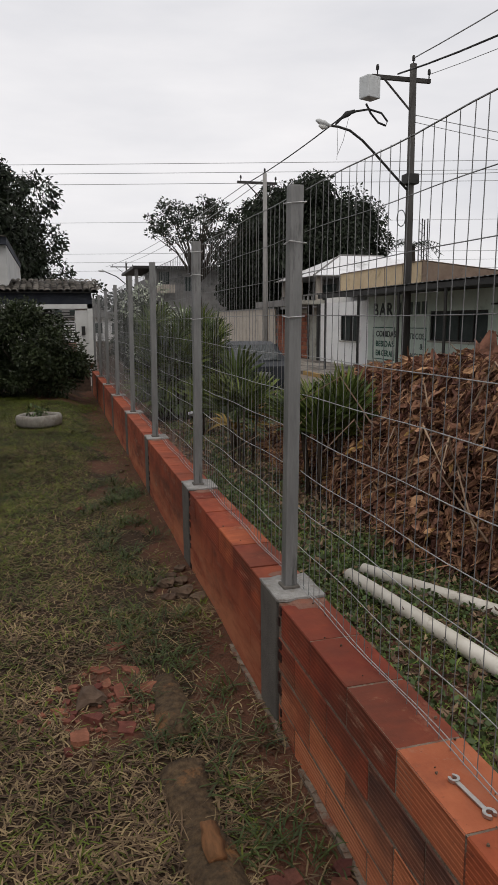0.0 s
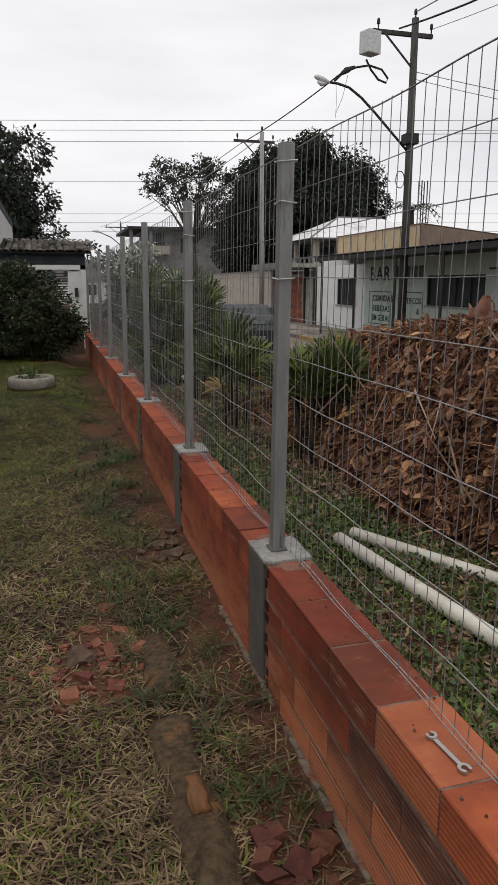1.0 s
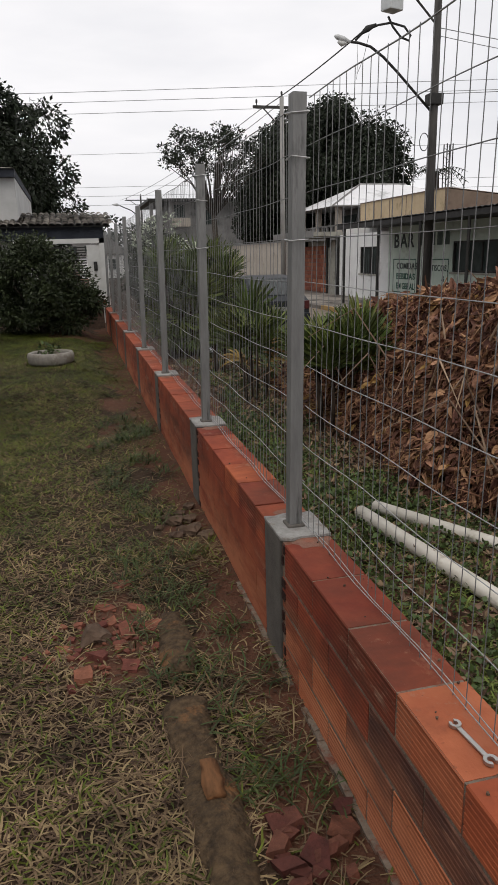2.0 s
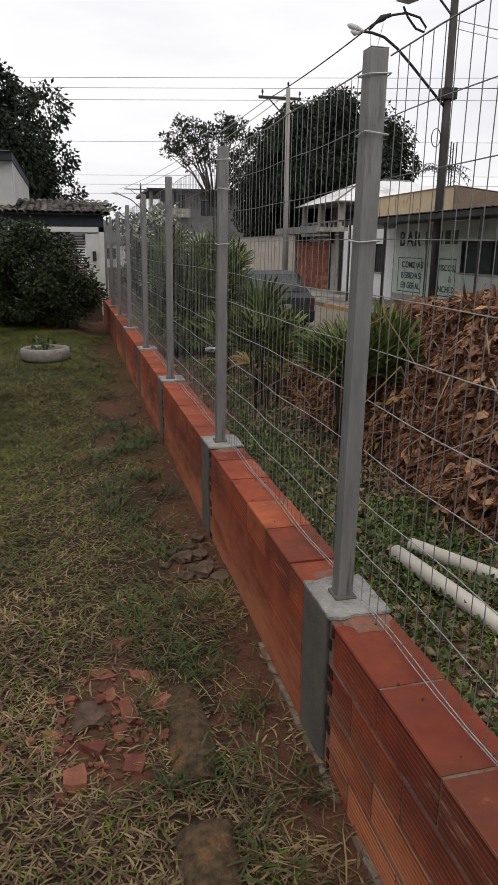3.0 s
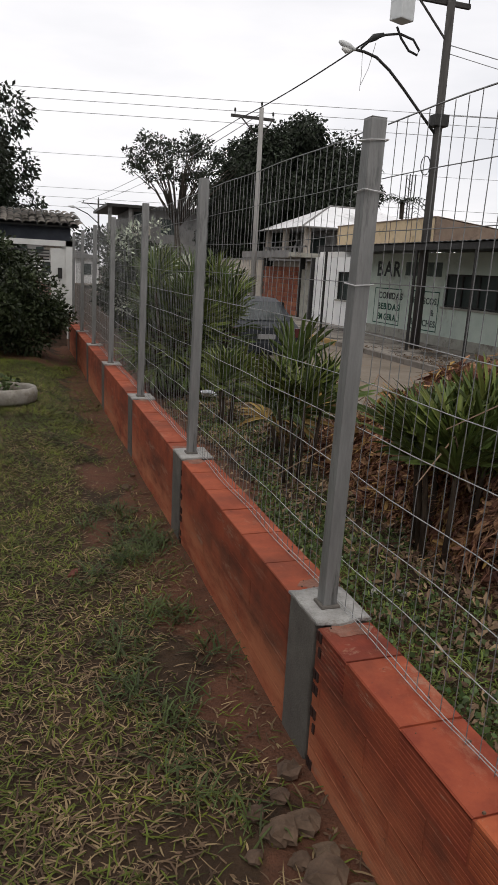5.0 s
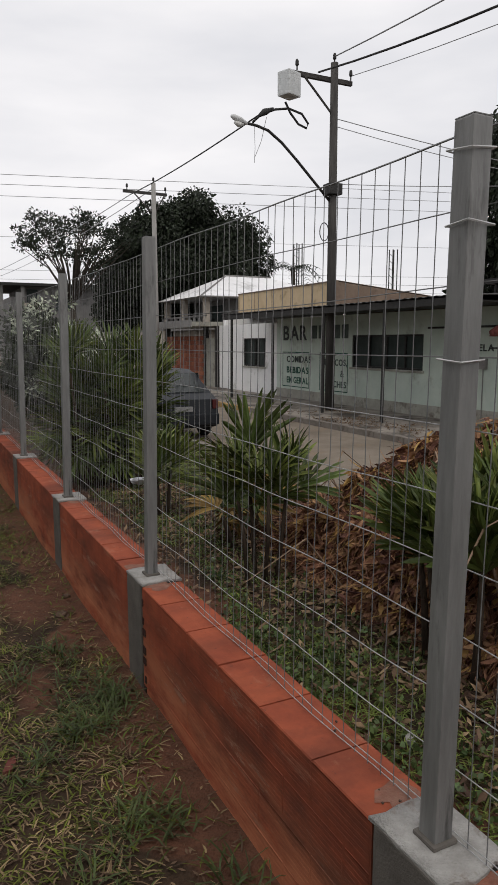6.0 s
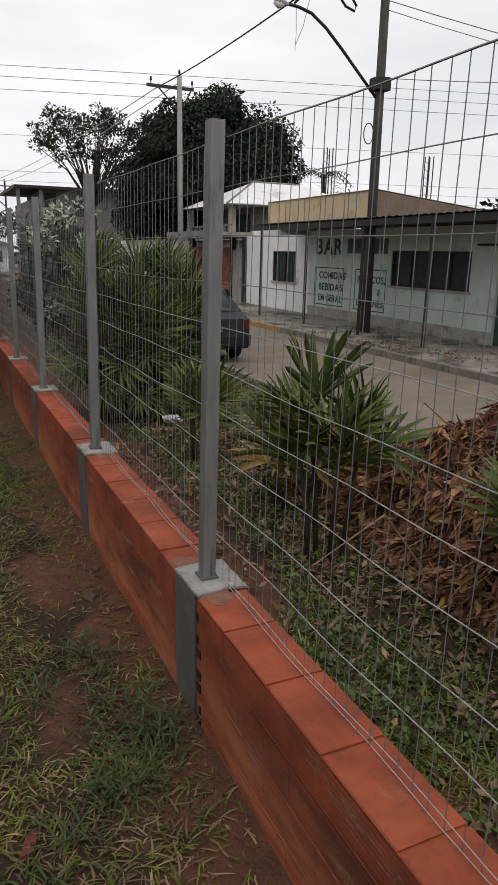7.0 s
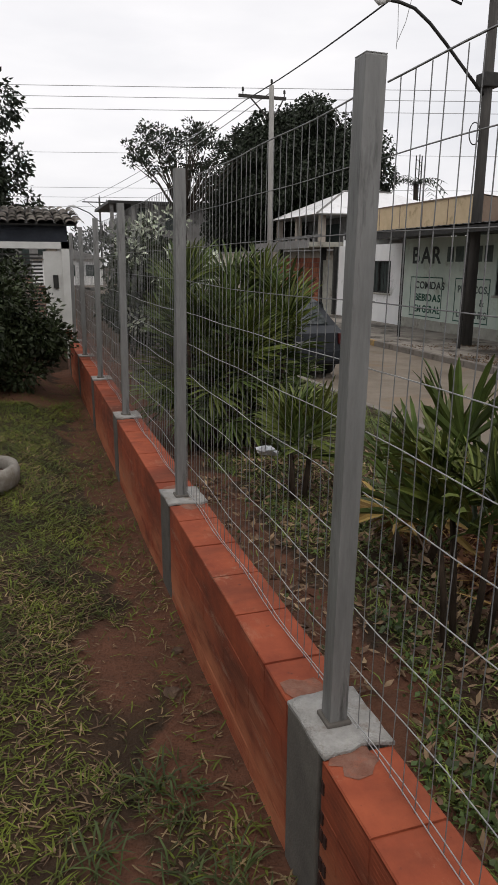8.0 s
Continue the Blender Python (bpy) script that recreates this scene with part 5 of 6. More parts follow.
def fan_palm(loc, canes, height, reach, kinds, per, label, seed, radius=0.2, lean=0.15, low=0.35, lowest=0.1, cane_r=0.022):
    """Clustered stems; stalks rise steeply at the crown and spread lower down."""
    r = random.Random(seed)
    p = empty("fan_palm", loc)
    tagged(p, label, "palm", group="fan palms in the bed")
    for c in range(canes):
        a0 = 6.28 * (c + r.uniform(-0.3, 0.3)) / canes
        q = radius * math.sqrt(r.uniform(0.1, 1))
        bx, by = q * math.cos(a0), q * math.sin(a0)
        h = height * r.uniform(0.62, 1.0)
        tx, ty = bx + lean * h * math.cos(a0), by + lean * h * math.sin(a0)
        part("stem", tube([(bx, by, -0.05), ((bx + tx) / 2 + 0.01, (by + ty) / 2, h * 0.5), (tx, ty, h)], [cane_r * 1.15, cane_r, cane_r * 0.7], 8), M["cane"], p, "dark fibrous stem", smooth=True)
        for k in range(per):
            a = k * 2.4 + r.uniform(-0.4, 0.4)
            up = 1.0 - k / per
            el = lowest + (1.42 - lowest) * min(1.0, max(0.0, up + r.uniform(-0.25, 0.2)))
            z = h * (low + (1.0 - low) * min(1.0, up + 0.15))
            L = reach * r.uniform(0.6, 1.1)
            s0 = Vector((bx + (tx - bx) * z / h, by + (ty - by) * z / h, z))
            dirv = Vector((math.cos(a) * math.cos(el), math.sin(a) * math.cos(el), math.sin(el)))
            tip = s0 + dirv * L
            kind = r.choice(kinds)
            part("stalk", tube([s0, s0.lerp(tip, 0.5) + Vector((0, 0, 0.015)), tip], 0.005, 5), M["palm"], p)
            o = new("fan_leaf", r.choice(FANS[kind]))
            o.parent = p
            sc = r.uniform(0.75, 1.15)
            o.matrix_basis = Matrix.Translation(tip) @ dirv.to_track_quat("X", "Z").to_matrix().to_4x4() @ pose(0, 0, 0, r.uniform(-50, 50), r.uniform(-12, 18)) @ Matrix.Diagonal((sc, sc * 0.85, sc, 1))
    return p


fan_palm((3.38, 7.95, 0), 4, 0.9, 0.14, ["mid", "mid", "mid", "pale"], 7, "fan palm with several dark stems and green fans", 3, 0.12, 0.12, 0.74, 0.4, 0.015)
fan_palm((3.6, 8.8, 0), 2, 0.34, 0.12, ["dry", "dry", "mid"], 4, "low fan palm with yellowing fronds", 13, 0.1, 0.3, 0.5)
fan_palm((3.42, 10.1, 0), 3, 0.52, 0.14, ["pale", "pale", "mid"], 7, "small pale green fan palm", 4, 0.08, 0.12, 0.6, 0.2)
fan_palm((3.72, 6.4, 0), 9, 0.74, 0.14, ["mid", "mid", "mid", "pale"], 9, "fan palm clump with dark fibrous stems", 5, 0.22, 0.1, 0.78, 0.6, 0.018)
fan_palm((3.4, 11.9, 0), 17, 1.4, 0.2, ["pale", "big", "big"], 16, "large dense clump of pale green fan palm", 6, 0.44, 0.13, 0.12, -0.1)
fan_palm((3.9, 9.3, 0), 3, 0.4, 0.15, ["mid"], 5, "low green fan palm in the bed", 8, 0.12, 0.2, 0.5)


# ---------------------------------------------------------------- heap of dead leaves
def dead_heap():
    """Long drooping dead leaves over a mound, as one heap."""
    h = empty("dead_leaf_heap", (0, 0, 0))
    tagged(h, "tall heap of dead brown hanging plant leaves", "plant")

    def crest(y):
        return 4.58 + 0.03 * (y - 5) + 0.2 * max(0.0, 4.9 - y), max(0.2, 1.28 - 0.13 * (y - 5.5) - 0.42 * max(0.0, y - 7.5) + 0.07 * noise.noise((y * 2.1, 0, 0))), 0.92
    rr = random.Random(21)

    def crumpled(n, ya, yb, material, name):
        """Dry leaves folded along the midrib and curled, lying every way on the mound."""
        verts, faces = [], []
        for i in range(n):
            y = rr.uniform(ya, yb)
            cx, cz, half = crest(y)
            u = rr.uniform(-1, 1) if rr.random() < 0.4 else -math.sqrt(rr.random())
            lay = max(0.0, 1 - abs(u) ** 2.2)
            z = cz * lay * rr.uniform(0.35, 1.03) if rr.random() < 0.3 else cz * lay * rr.uniform(0.92, 1.05)
            x = cx + half * u
            lump_ = noise.noise((x * 3.1, y * 3.1, z * 3.1))
            x += 0.13 * lump_ * (1 if u > 0 else -1)
            z = max(0.015, z + 0.11 * lump_)
            broad = rr.random() < 0.62
            L = rr.uniform(0.045, 0.115) if broad else rr.uniform(0.08, 0.26)
            w = L * rr.uniform(0.18, 0.36) if broad else rr.uniform(0.002, 0.006)
            d = Vector((rr.gauss(-0.25, 0.7), rr.gauss(0, 0.6), rr.gauss(-0.85, 0.6))).normalized()
            side = d.cross(Vector((rr.gauss(-0.6, 0.6), rr.gauss(0, 0.6), rr.gauss(0.5, 0.5)))).normalized()
            up = side.cross(d)
            fold, curl, twist = rr.uniform(0.2, 1.35), rr.uniform(-0.6, 1.1), rr.uniform(-1.8, 1.8)
            base = len(verts)
            for k in range(4):
                t = k / 3
                c = Vector((x, y, z)) + d * (L * t) - up * (curl * L * t * t)
                hw = w * (0.35, 1.0, 0.85, 0.25)[k]
                sv = side * math.cos(twist * t) + up * math.sin(twist * t)
                uv = up * math.cos(twist * t) - side * math.sin(twist * t)
                lift = uv * (hw * math.sin(fold))
                for q in (c - sv * (hw * math.cos(fold)) + lift, c, c + sv * (hw * math.cos(fold)) + lift):
                    verts.append((q.x, q.y, max(0.008, q.z)))
            for k in range(3):
                b0 = base + 3 * k
                faces += [(b0, b0 + 1, b0 + 4, b0 + 3), (b0 + 1, b0 + 2, b0 + 5, b0 + 4)]
        raw(name, verts, faces, material, h)

    crumpled(46000, 2.2, 9.4, M["dead"], "hanging_leaves")
    crumpled(3600, 6.2, 9.4, M["dead_yellow"], "yellowed_leaves")
    crumpled(420, 2.6, 6.5, M["dead_yellow"], "yellowed_leaves")
    # near-black mound under the leaves: shade in the gaps put into its colour
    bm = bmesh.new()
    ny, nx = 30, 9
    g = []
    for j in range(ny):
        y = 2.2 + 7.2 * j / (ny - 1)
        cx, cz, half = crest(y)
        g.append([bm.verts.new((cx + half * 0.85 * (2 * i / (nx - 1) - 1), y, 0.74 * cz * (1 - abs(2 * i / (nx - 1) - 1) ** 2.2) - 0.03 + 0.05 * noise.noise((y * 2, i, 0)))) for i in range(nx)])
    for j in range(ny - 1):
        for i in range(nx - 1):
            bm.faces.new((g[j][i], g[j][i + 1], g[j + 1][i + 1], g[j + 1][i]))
    part("inner_mass", bm, M["cane"], h, "dark inner mound, shade between the leaves put into its colour", smooth=True)
    for i in range(170):
        y = rr.uniform(2.4, 9.2)
        cx, cz, half = crest(y)
        x = cx + rr.uniform(-0.95, 0.5)
        L = rr.uniform(0.4, 1.2)
        a = rr.uniform(0, 6.28)
        z = cz * rr.uniform(0.3, 0.95)
        part("dead_stalk", tube([(x, y, max(0.02, z - 0.3 * L)), (x + 0.3 * L * math.cos(a), y + 0.3 * L * math.sin(a), z + 0.12), (x + 0.7 * L * math.cos(a), y + 0.7 * L * math.sin(a), max(0.02, z - 0.1))], [0.008, 0.006, 0.003], 5), M["stalk"], h)
    for i in range(5):
        x, y, z = (4.3 + 0.13 * i, 4.5 + 0.28 * i, 1.32 + 0.1 * (i % 2))
        bm = bmesh.new()
        grid = [[bm.verts.new((0.05 * (k - 1) * (1 - abs(j - 2) / 3.2) * 1.6, 0.02 * math.sin(k * 2 + j), -0.07 * j + 0.02 * noise.noise((j, k, i)))) for k in range(3)] for j in range(5)]
        for j in range(4):
            for k in range(2):
                bm.faces.new((grid[j][k], grid[j][k + 1], grid[j + 1][k + 1], grid[j + 1][k]))
        o = part("curled_leaf", bm, M["dead"], h, "large curled dead leaf", smooth=True)
        o.matrix_basis = pose(x, y, z + 0.08, rng.uniform(-20, 20), rng.uniform(-20, 20), rng.uniform(0, 360))
        part("dead_stalk", tube([(x, y, z + 0.08), (x + 0.1, y + 0.05, z + 0.02), (x + 0.25, y + 0.1, 0.7)], 0.006, 5), M["litter"], h)


dead_heap()


# ---------------------------------------------------------------- grass, ground cover, leaf litter
def blades(name, pts, length, width, flat, material, label, cat, seed, bend=0.5):
    """Grass blades as narrow bent strips. pts: (n, 2) places; flat: share of lean from upright."""
    g = np.random.default_rng(seed)
    n = len(pts)
    z = np.array([bumpy(x, y) for x, y in pts])
    p = np.column_stack([pts, z + g.uniform(-0.002, 0.008, n)])
    a = g.uniform(0, 2 * np.pi, n)
    el = (1 - flat) * (np.pi / 2) * g.uniform(0.3, 1.2, n)
    el = np.clip(el, 0.05, 1.5)
    d = np.column_stack([np.cos(a) * np.cos(el), np.sin(a) * np.cos(el), np.sin(el)])
    s = np.column_stack([-np.sin(a), np.cos(a), np.zeros(n)])
    L = length * g.uniform(0.5, 1.35, n)[:, None]
    w = width * g.uniform(0.6, 1.3, n)[:, None] * 0.5
    dn = np.array([0, 0, -1.0])
    curl = g.uniform(-0.45, 0.45, n)[:, None] * L
    up = np.sin(el)[:, None] * L * bend
    m1 = p + d * L * 0.38 + s * curl * 0.15
    m2 = p + d * L * 0.72 + s * curl * 0.55 + dn * up * 0.22
    tip = p + d * L + s * curl + dn * up * 0.6
    for k in (m1, m2, tip):
        k[:, 2] = np.maximum(k[:, 2], z + 0.005)
    v = np.stack([p - s * w * 0.7, p + s * w * 0.7, m1 - s * w, m1 + s * w, m2 - s * w * 0.75, m2 + s * w * 0.75, tip], 1).reshape(-1, 3)
    i = np.arange(n) * 7
    q = np.concatenate([np.column_stack([i, i + 1, i + 3, i + 2]), np.column_stack([i + 2, i + 3, i + 5, i + 4])])
    t = np.column_stack([i + 4, i + 5, i + 6])
    ob = raw(name, v.tolist(), q.tolist() + t.tolist(), material)
    tagged(ob, label, cat, kind="stuff")
    return ob


def scatter(n, x0, x1, y0, y1, seed, keep, power=1.7):
    """Random places, thinned by a patchy noise and by distance."""
    g = np.random.default_rng(seed)
    y = y0 + (y1 - y0) * g.random(n) ** power
    x = g.uniform(x0, x1, n)
    out = [(a, b_) for a, b_, r in zip(x, y, g.random(n)) if keep(a, b_) * (0.8 if 1.38 < a < 1.76 and 3.12 < b_ < 3.72 else 1.0) > r]
    return np.array(out)


def patch(x, y, f=0.9, o=0.0):
    return 0.5 + 0.5 * noise.noise((x * f + o, y * f, 4.2 + o)) * 1.6


def soil_strip(x, y):
    """How bare the earth is near the wall."""
    return min(1.0, max(0.0, (x + 0.5 * noise.noise((x * 2.4, y * 1.6, 9)) - 1.8) / 0.25))


def greenness(x, y):
    """Greener further on and away from the wall."""
    k = 1 - 0.5 * min(1.0, max(0.0, (x - 0.9) / 0.8))
    return min(0.97, max(0.3, 0.3 + 0.19 * (y - 3.2) * k))


def bare(x, y):
    """Thins the grass on the worn places."""
    k = 1.0
    for px, py, pr in BARE:
        if math.hypot(x - px + 0.12 * noise.noise((x * 5, y * 5, 1)), 0.45 * (y - py)) < pr * (0.85 if py > 5 else 0.7):
            k = 0.12 if py > 5 else 0.3
    return k


def lush(x, y, o):
    return max(0.42, patch(x, y, 0.9, o))


blades("dry_lawn_grass", scatter(150000, -1.1, 2.18, 1.1, 12.0, 1, lambda x, y: bare(x, y) * (1 - greenness(x, y) * patch(x, y)) * (1 - 0.85 * soil_strip(x, y)) * (1.0 if y < 4.2 else 0.8)), 0.058, 0.0064, 0.74, M["dry_blade"], "short trampled straw-coloured lawn grass", "grass", 1)
blades("green_lawn_grass", scatter(250000, -1.6, 2.18, 1.1, 15.5, 2, lambda x, y: bare(x, y) * greenness(x, y) * lush(x, y, 3) * (1 - 0.8 * soil_strip(x, y)) * 1.5, 1.1), 0.058, 0.0062, 0.62, M["green_blade"], "short green lawn grass", "grass", 2)


def tufts(centres, per, spread, seed):
    g = np.random.default_rng(seed)
    return np.array([(x + g.normal() * spread, y + g.normal() * spread) for x, y in centres for _ in range(per)])


cent = [(1.75 + rng.uniform(-0.12, 0.3), rng.uniform(2.6, 7.4)) for _ in range(24)] + [(1.78, 3.7), (1.86, 3.85), (1.72, 3.95), (1.9, 3.6), (1.8, 4.1), (1.66, 4.2), (1.95, 3.75)] + [(rng.uniform(1.9, 2.15), rng.uniform(2.2, 3.2)) for _ in range(5)] + [(1.95 + rng.uniform(-0.1, 0.12), rng.uniform(6.7, 7.6)) for _ in range(8)] + [(1.75, 5.0), (1.8, 5.2), (1.7, 5.5), (1.9, 6.1), (1.85, 6.0)]
blades("tall_grass_tufts", tufts(cent, 34, 0.05, 5), 0.13, 0.0068, 0.42, M["tuft"], "longer green grass tufts beside the wall", "grass", 5, 0.9)
cent = [(rng.uniform(1.6, 2.15), rng.uniform(1.3, 4.5)) for _ in range(22)]
blades("dry_straw_tufts", tufts(cent, 26, 0.06, 6), 0.13, 0.005, 0.75, M["dry_blade"], "loose dry straw beside the wall", "grass", 6)


reed = [(0.45 + rng.uniform(-0.12, 0.05), 8.0 + rng.uniform(-0.12, 0.12)) for _ in range(8)]
ob = blades("tall_reed_clump", tufts(reed, 14, 0.03, 16), 0.8, 0.012, 0.12, M["green_blade"], "clump of tall grassy leaves on the lawn", "grass", 16, 0.5)


def bed(x, y):
    return 1.0 if x > 2.45 else 0.0


def red_track(x, y):
    """Bare red earth in the bed along the wall further on."""
    if y > 6.9 and x < 2.8 + 0.3 * min(1.0, (y - 6.9) / 1.2) + 0.3 * noise.noise((x, y * 1.3, 2)):
        return 0.96
    return 0.75 if x < 2.6 + 0.25 * noise.noise((x * 2, y * 2.2, 6)) else 0.0


blades("bed_grass", scatter(170000, 2.42, 5.48, 1.6, 16.5, 7, lambda x, y: bare(x, y) * (1 - red_track(x, y)) * max(0.3, patch(x, y, 1.1, 7)) * (0.5 if 3.2 + 0.4 * noise.noise((x * 1.5, y * 1.2, 8)) < x < 4.6 and 5.2 < y < 9.0 else 1.0)), 0.085, 0.0068, 0.5, M["bed_blade"], "green grass and weeds in the garden bed", "grass", 7, 0.8)
cp = scatter(26000, 2.42, 5.0, 1.6, 10.5, 8, lambda x, y: (1 - red_track(x, y)) * patch(x, y, 1.2, 1) ** 0.7 * (1.0 if x < 3.15 + 0.5 * noise.noise((x * 1.5, y * 1.2, 8)) or y < 5.2 else 0.2))
cz = [(x, y, bumpy(x, y) + 0.035, 0.03) for x, y in cp]
cov = leaf_cloud("ground_cover", cz, 42000, 0.027, M["cover"], None, 1.0, 0.0, 0.8)
tagged(cov, "low creeping green leaves covering the bed", "ground cover", kind="stuff")
lp = scatter(22000, 2.42, 5.2, 2.0, 11.5, 9, lambda x, y: 0.12 + (0.88 if y > 5.2 else 0.3) * max(0.0, 1 - abs(x - 3.8) / 0.8) * patch(x, y, 2.2, 11))
lit = leaf_cloud("leaf_litter", [(x, y, bumpy(x, y) + 0.02, 0.02) for x, y in lp], 30000, 0.058, M["bed_litter"], None, 1.0, 0.1, 0.34, 0.55)
tagged(lit, "dry brown fallen leaves scattered over the bed", "leaf litter", kind="stuff")
lit = leaf_cloud("pavement_litter", [(x, y, STREET_Z + 0.012, 0.012) for x, y in scatter(5200, 10.5, 12.6, 11.5, 22.0, 12, lambda x, y: patch(x, y, 1.1, 5) ** 3)], 6500, 0.045, M["litter"], None, 1.0, 0.0, 0.5, 0.25)
tagged(lit, "fallen leaves and debris on the pavement", "leaf litter", kind="stuff")
lit = leaf_cloud("soil_litter", [(x, y, bumpy(x, y) + 0.01, 0.01) for x, y in scatter(2600, 1.7, 2.18, 1.2, 12, 14, lambda x, y: 1)], 2000, 0.022, M["litter"], None, 1.0, 0.0, 0.35, 0.25)
tagged(lit, "dry scraps and twigs on the bare soil", "leaf litter", kind="stuff")
lit = leaf_cloud("lawn_litter", [(x, y, bumpy(x, y) + 0.008, 0.008) for x, y in scatter(900, -1.0, 2.1, 1.2, 9, 10, lambda x, y: 1)], 900, 0.028, M["litter"], None, 1.0, 0.0, 0.4, 0.25)
tagged(lit, "small dry leaf scraps on the lawn", "leaf litter", kind="stuff")


# ---------------------------------------------------------------- fence posts, mesh panels, ties
def fence_post(y, h):
    p = empty("fence_post", (2.285, y, WALL_Z))
    p.matrix_basis = pose(2.285, y, WALL_Z, 0, 0.9, 0)
    tagged(p, "square galvanised steel fence post set in the wall", "fence post", group="fence posts")
    bm = box(-0.025, 0.025, -0.027, 0.027, -0.02, h, 0.004)
    part("tube", bm, M["galv"], p)
    part("top_cap", box(-0.0245, 0.0245, -0.0265, 0.0265, h, h + 0.002), M["galv"], p)
    for z, a in ((1.49, 0.004), (1.35, -0.003), (1.08, 0.003)) if y < 6 else ():
        s = [(-0.031, -0.033), (0.034, -0.033 + a), (0.034, 0.034), (-0.031, 0.034 + a)]
        part("wire_tie", tube([(x, yy, z + a * (1 if i % 2 else -1)) for i, (x, yy) in enumerate(s + s[:1])], 0.0022, 5), M["tie"], p, "bright twisted tie wire")
    return p


for y in POSTS[1:]:
    fence_post(y, 1.55 if y < 5.5 else 1.585)


def mesh_panel(y0, y1):
    """One bay of welded wire mesh: vertical wires on horizontal ones."""
    f = empty("mesh_panel", (2.322, y0, WALL_Z))
    f.matrix_basis = pose(2.322, y0, WALL_Z, 0, 0.9, 0)
    tagged(f, "welded galvanised wire mesh panel with wavy wires", "fence", group="wire mesh bays")
    L = y1 - y0
    n = round(L / 0.057)
    zs = [0.012, 0.03] + [0.03 + 0.151 * k for k in range(1, 11)]
    for k, z in enumerate(zs):
        amp = 0.008 if 1 < k < 10 else 0.004
        pts = [(0.006 * math.sin(i * 1.1 + k), L * i / 14, z + amp * math.sin(math.pi * i / 14) * math.sin(k * 2.1 + y0) - amp * 0.6 * math.sin(math.pi * i / 14)) for i in range(15)]
        # same wire: lower ones paler, sky-backed ones darker, light put into the colour
        part("horizontal_wire", tube(pts, 0.0015 if k < 11 else 0.0023, 5), M["wire_h"] if k < 8 else M["wire"], f)
    me = None
    for i in range(n):
        if me is None:
            o = part("vertical_wire", tube([(0, 0, 0.0), (0.004, 0.002, 0.5), (-0.002, -0.002, 1.0), (0, 0, zs[-1])], 0.0013, 5), M["wire"], f)
            me = o.data
        else:
            o = new("vertical_wire", me)
            o.parent = f
        o.matrix_basis = pose(0.004, 0.03 + (L - 0.03) * i / n + rng.uniform(-0.002, 0.002), 0, rng.uniform(-0.15, 0.15), 0, rng.uniform(0, 360))


for ya, yb in zip(POSTS, POSTS[1:]):
    mesh_panel(ya, yb)

for i in range(40):
    x, y = rng.uniform(2.22, 2.37), 1.5 + 4.5 * rng.random() ** 2.5
    s = rng.uniform(0.003, 0.009)
    shard("mortar_crumb", (x, y, WALL_Z + 0.004), s, s, s * 0.5, rng.uniform(0, 180), 0, M["stone"], "crumb of dry mortar on the wall top", "mortar crumbs", "mortar")

# spanner left on the wall
sp = empty("spanner", (2.277, 1.868, WALL_Z + 0.002), 5)
tagged(sp, "steel open-ended spanner lying on the wall", "spanner")
part("shank", box(-0.006, 0.006, -0.052, 0.052, 0.001, 0.006, 0.002), M["chrome"], sp)
for s, r in ((1, 0.014), (-1, 0.016)):
    bm = bmesh.new()
    outer, inner = [], []
    ang0 = math.pi / 2 * s + 0.26
    for k in range(15):
        a = ang0 + 0.55 + (2 * math.pi - 1.1) * k / 14
        outer.append((r * math.cos(a), s * 0.062 + r * math.sin(a)))
        inner.append((r * 0.5 * math.cos(a), s * 0.062 + r * 0.5 * math.sin(a)))
    lo = [[bm.verts.new((x, y, z)) for x, y in ring] for ring in (outer, inner) for z in (0.0, 0.008)]
    for k in range(14):
        bm.faces.new((lo[1][k], lo[1][k + 1], lo[3][k + 1], lo[3][k]))
        bm.faces.new((lo[0][k], lo[0][k + 1], lo[1][k + 1], lo[1][k]))
        bm.faces.new((lo[2][k + 1], lo[2][k], lo[3][k], lo[3][k + 1]))
    for k in (0, 14):
        bm.faces.new((lo[0][k], lo[1][k], lo[3][k], lo[2][k]))
    bmesh.ops.recalc_face_normals(bm, faces=bm.faces)
    part("jaw", bm, M["chrome"], sp)


# ---------------------------------------------------------------- the brick wall
gw = empty("garden_wall")
tagged(gw, "low wall of grooved hollow clay bricks with cement piers", "wall", kind="structure")
COURSE, JOINT, BRICK = 0.14, 0.013, 0.296


def brick_mesh(length, material, g=0.0028):
    """A hollow clay block: grooved on both long faces, softened edges."""
    w, h = WALL_X1 - WALL_X0, COURSE - JOINT
    prof = [(0.004, 0.0)]
    k = 8
    for i in range(k):
        z0 = h * (i + 0.12) / k
        z1 = h * (i + 0.72) / k
        prof += [(0.0, z0), (0.0, z1), (g, z1 + 0.002), (g, h * (i + 1.05) / k)]
    prof[-1] = (0.0, h - 0.004)
    prof[-2] = (0.0, h - 0.008)
    prof += [(0.004, h), (w - 0.004, h), (w, h - 0.004), (w, 0.004), (w - 0.004, 0)]
    me = bpy.data.meshes.new("brick")
    n_ = len(prof)
    v = [(x, 0, z) for x, z in prof] + [(x, length, z) for x, z in prof]
    f = [(i, (i + 1) % n_, n_ + (i + 1) % n_, n_ + i) for i in range(n_)]
    f += [tuple(range(n_))[::-1], tuple(range(n_, 2 * n_))]
    me.from_pydata(v, [], [q[::-1] for q in f])
    me.update()
    me.materials.append(material)
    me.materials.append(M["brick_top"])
    # upward faces take the lighter clay, painting in the daylight on top
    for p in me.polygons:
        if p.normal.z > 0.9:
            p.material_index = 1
    return me


cut_cache = {}


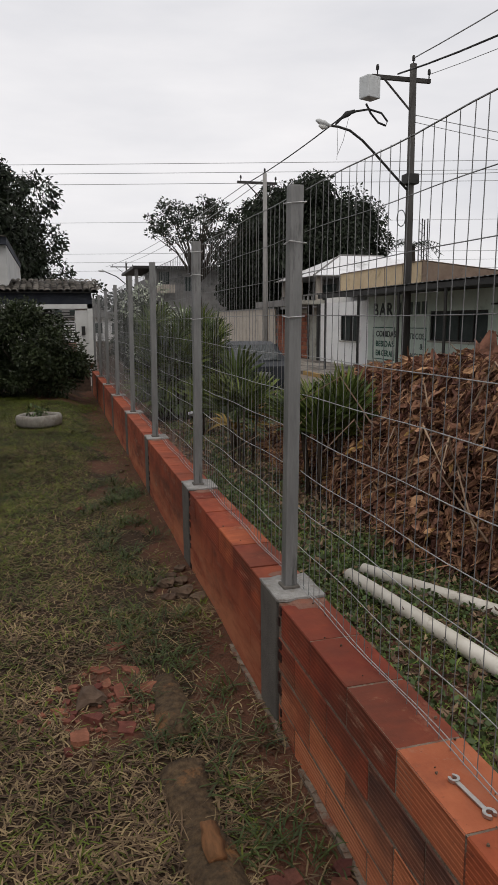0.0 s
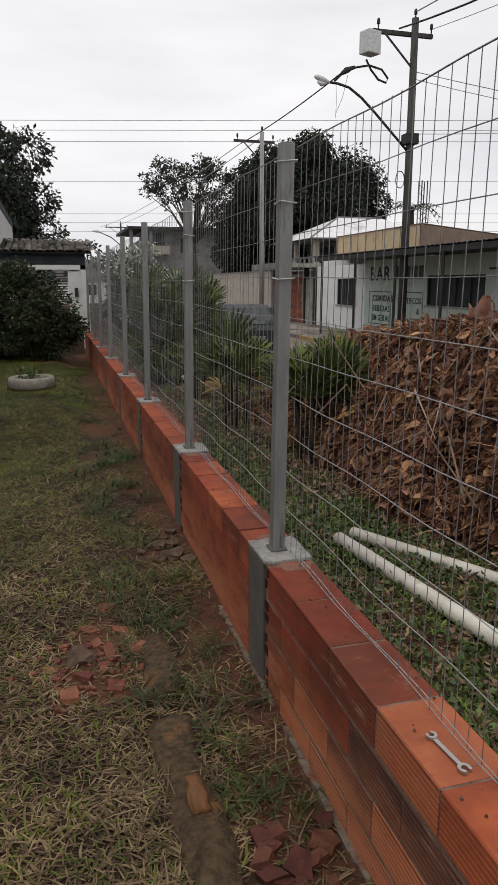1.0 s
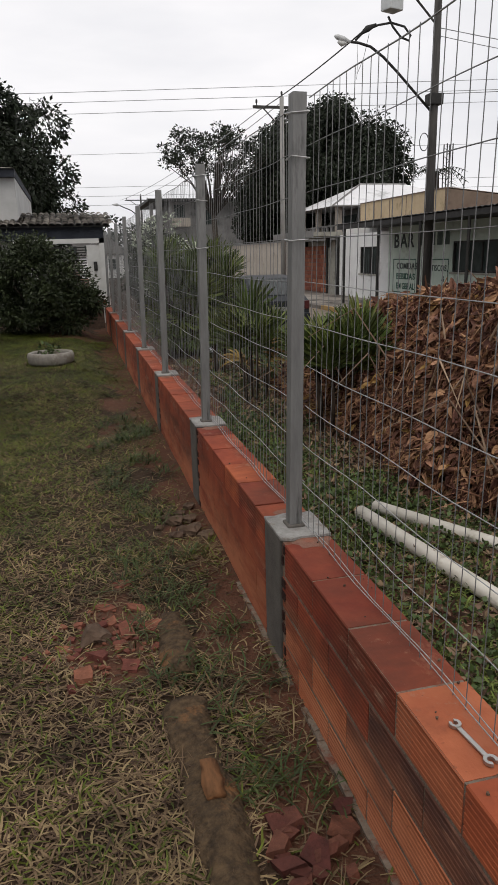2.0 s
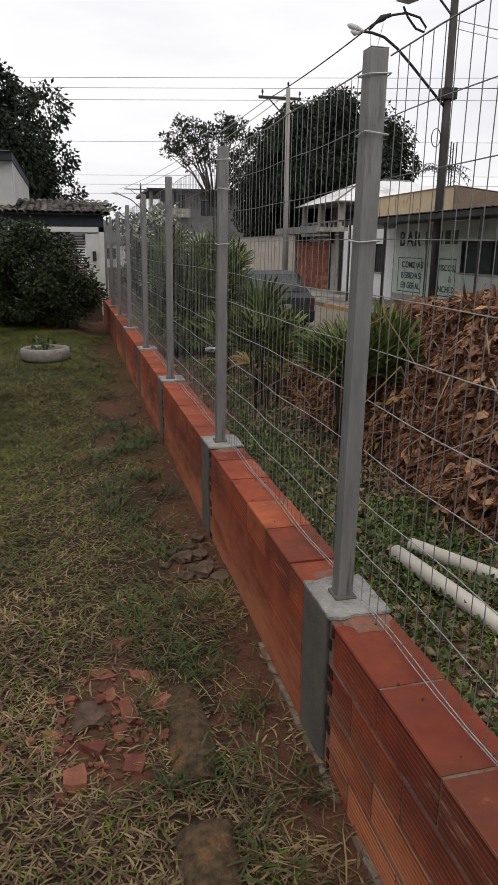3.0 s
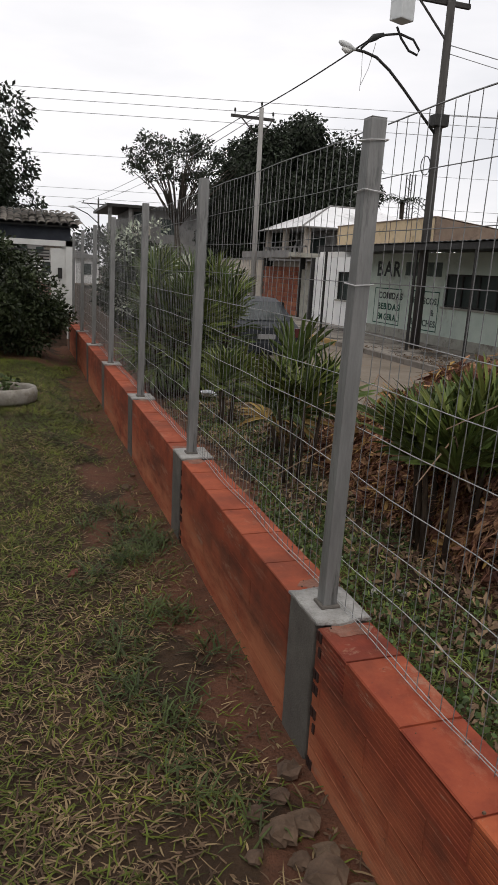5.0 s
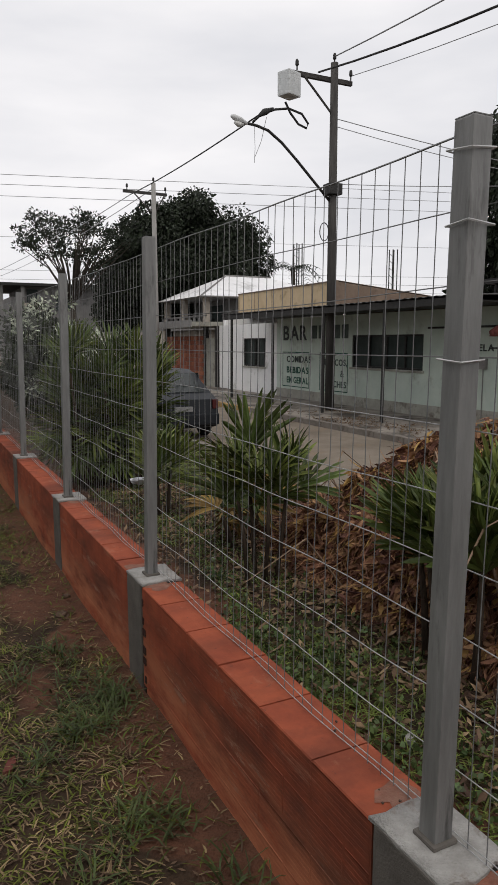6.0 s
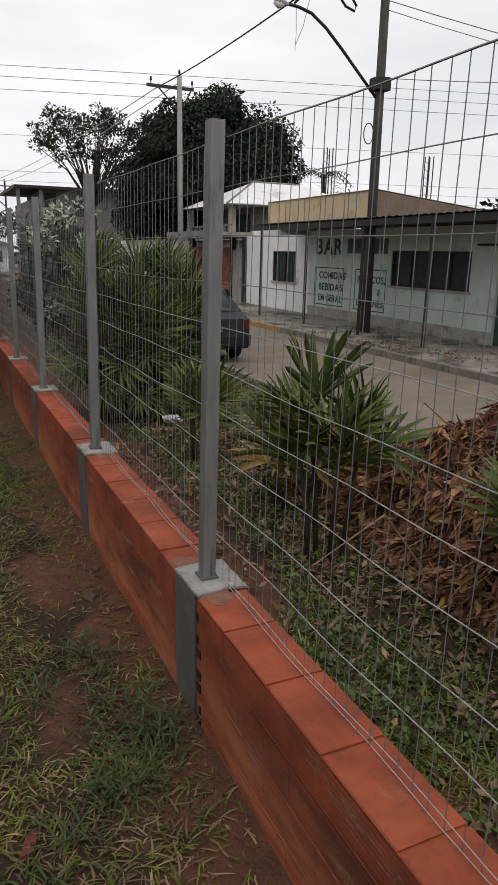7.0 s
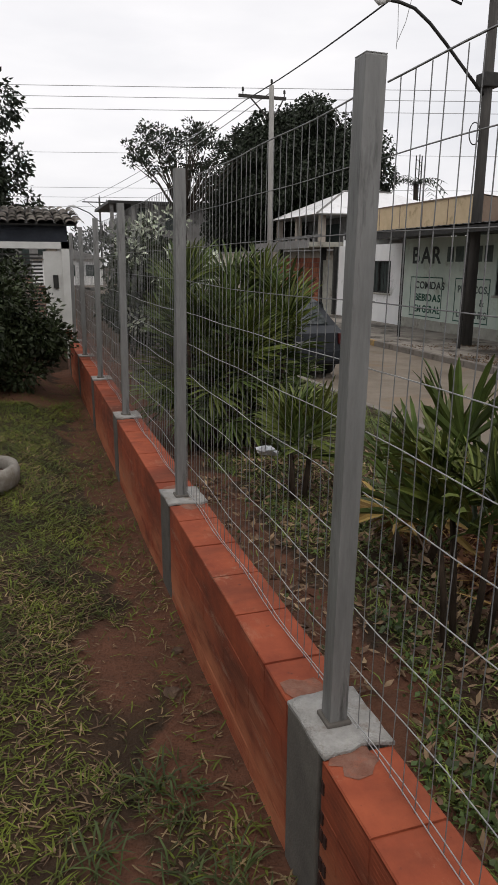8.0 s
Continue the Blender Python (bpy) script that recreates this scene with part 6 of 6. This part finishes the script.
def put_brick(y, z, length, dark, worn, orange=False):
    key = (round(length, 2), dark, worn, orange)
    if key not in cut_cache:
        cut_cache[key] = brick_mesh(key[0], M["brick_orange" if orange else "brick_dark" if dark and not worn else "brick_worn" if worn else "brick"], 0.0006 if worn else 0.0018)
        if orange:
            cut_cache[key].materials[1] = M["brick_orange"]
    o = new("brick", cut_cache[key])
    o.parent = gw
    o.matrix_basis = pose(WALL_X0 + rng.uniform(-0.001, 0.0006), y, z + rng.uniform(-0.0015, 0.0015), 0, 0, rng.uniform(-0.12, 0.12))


PIER = 0.12
# where the first full brick of the top course starts, bay by bay
TOP_START = {1: 0.075, 2: 0.161, 3: 0.274, 4: 0.196}
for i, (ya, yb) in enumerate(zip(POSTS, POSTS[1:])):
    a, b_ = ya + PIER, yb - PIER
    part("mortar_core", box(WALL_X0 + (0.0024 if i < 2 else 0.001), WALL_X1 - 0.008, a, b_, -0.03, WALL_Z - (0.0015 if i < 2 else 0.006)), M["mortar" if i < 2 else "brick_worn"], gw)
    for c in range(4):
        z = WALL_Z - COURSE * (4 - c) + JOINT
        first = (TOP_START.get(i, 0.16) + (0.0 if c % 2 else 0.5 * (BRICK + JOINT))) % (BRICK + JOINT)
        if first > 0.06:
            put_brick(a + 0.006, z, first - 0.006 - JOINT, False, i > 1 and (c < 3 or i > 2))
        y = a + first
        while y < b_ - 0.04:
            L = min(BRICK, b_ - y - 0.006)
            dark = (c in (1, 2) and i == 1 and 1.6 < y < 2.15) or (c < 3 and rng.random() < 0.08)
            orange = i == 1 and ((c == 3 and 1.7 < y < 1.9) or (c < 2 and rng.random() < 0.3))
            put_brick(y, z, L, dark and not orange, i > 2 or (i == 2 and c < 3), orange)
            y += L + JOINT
for i, y in enumerate(POSTS):
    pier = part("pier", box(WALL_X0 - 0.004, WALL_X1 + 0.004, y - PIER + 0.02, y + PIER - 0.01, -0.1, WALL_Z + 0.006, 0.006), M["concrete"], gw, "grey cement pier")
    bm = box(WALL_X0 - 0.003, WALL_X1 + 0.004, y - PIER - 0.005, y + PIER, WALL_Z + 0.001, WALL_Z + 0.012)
    bmesh.ops.subdivide_edges(bm, edges=bm.edges[:], cuts=4, use_grid_fill=True)
    for v in bm.verts:
        nn = noise.noise_vector(Vector((v.co.x * 16, v.co.y * 16, y)))
        v.co.x += nn.x * 0.007
        v.co.y += nn.y * 0.03
        if v.co.z > WALL_Z + 0.005:
            v.co.z += nn.z * 0.003
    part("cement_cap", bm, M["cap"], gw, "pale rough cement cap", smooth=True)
    for s in (1, -1) if y < 9 else (1,):
        bm = bmesh.new()
        cx, cy, k = rng.uniform(WALL_X0 + 0.06, WALL_X1 - 0.07), y + s * (PIER + rng.uniform(0.02, 0.05)), 14
        ring = []
        for q in range(k):
            a = 2 * math.pi * q / k
            rr_ = 1 + 0.6 * noise.noise((math.cos(a) * 1.7, math.sin(a) * 1.7, y + s))
            ring.append(bm.verts.new((min(WALL_X1 - 0.004, max(WALL_X0 + 0.004, cx + 0.07 * rr_ * math.cos(a))), cy + 0.05 * rr_ * math.sin(a), WALL_Z + 0.0015)))
        top = bm.verts.new((cx, cy, WALL_Z + 0.006))
        for q in range(k):
            bm.faces.new((ring[q], ring[(q + 1) % k], top))
        part("mortar_smear", bm, M["smear"], gw, "dried grey mortar smear", smooth=True)
    part("weld_collar", box(2.285 - 0.035, 2.285 + 0.035, y - 0.037, y + 0.037, WALL_Z + 0.008, WALL_Z + 0.022, 0.006), M["concrete"], gw)
    if y < 7.5:
        for c in range(4):
            for k in range(4):
                if rng.random() < 0.75:
                    hy = y - PIER - 0.012 - 0.022 * (k // 2)
                    hz = 0.02 + 0.14 * c + 0.052 * (k % 2)
                    # solid dark block on the face: shade inside the hollow put into colour
                    part("brick_hole_shade", box(WALL_X0 - 0.004, WALL_X0 + 0.004, hy - 0.008, hy + 0.008, hz, hz + 0.034), M["hole"], gw)
bm = bmesh.new()
for k in range(100):
    y0 = POSTS[0] + k * 0.045
    add_box(bm, WALL_X0 - 0.02 - 0.012 * noise.noise((k * 0.31, 0, 0)), WALL_X1 + 0.01, y0, y0 + 0.045, -0.12, 0.012 + 0.014 * noise.noise((k * 0.23, 5, 0)))
part("footing", bm, M["mortar"], gw, "rough cement footing strip")
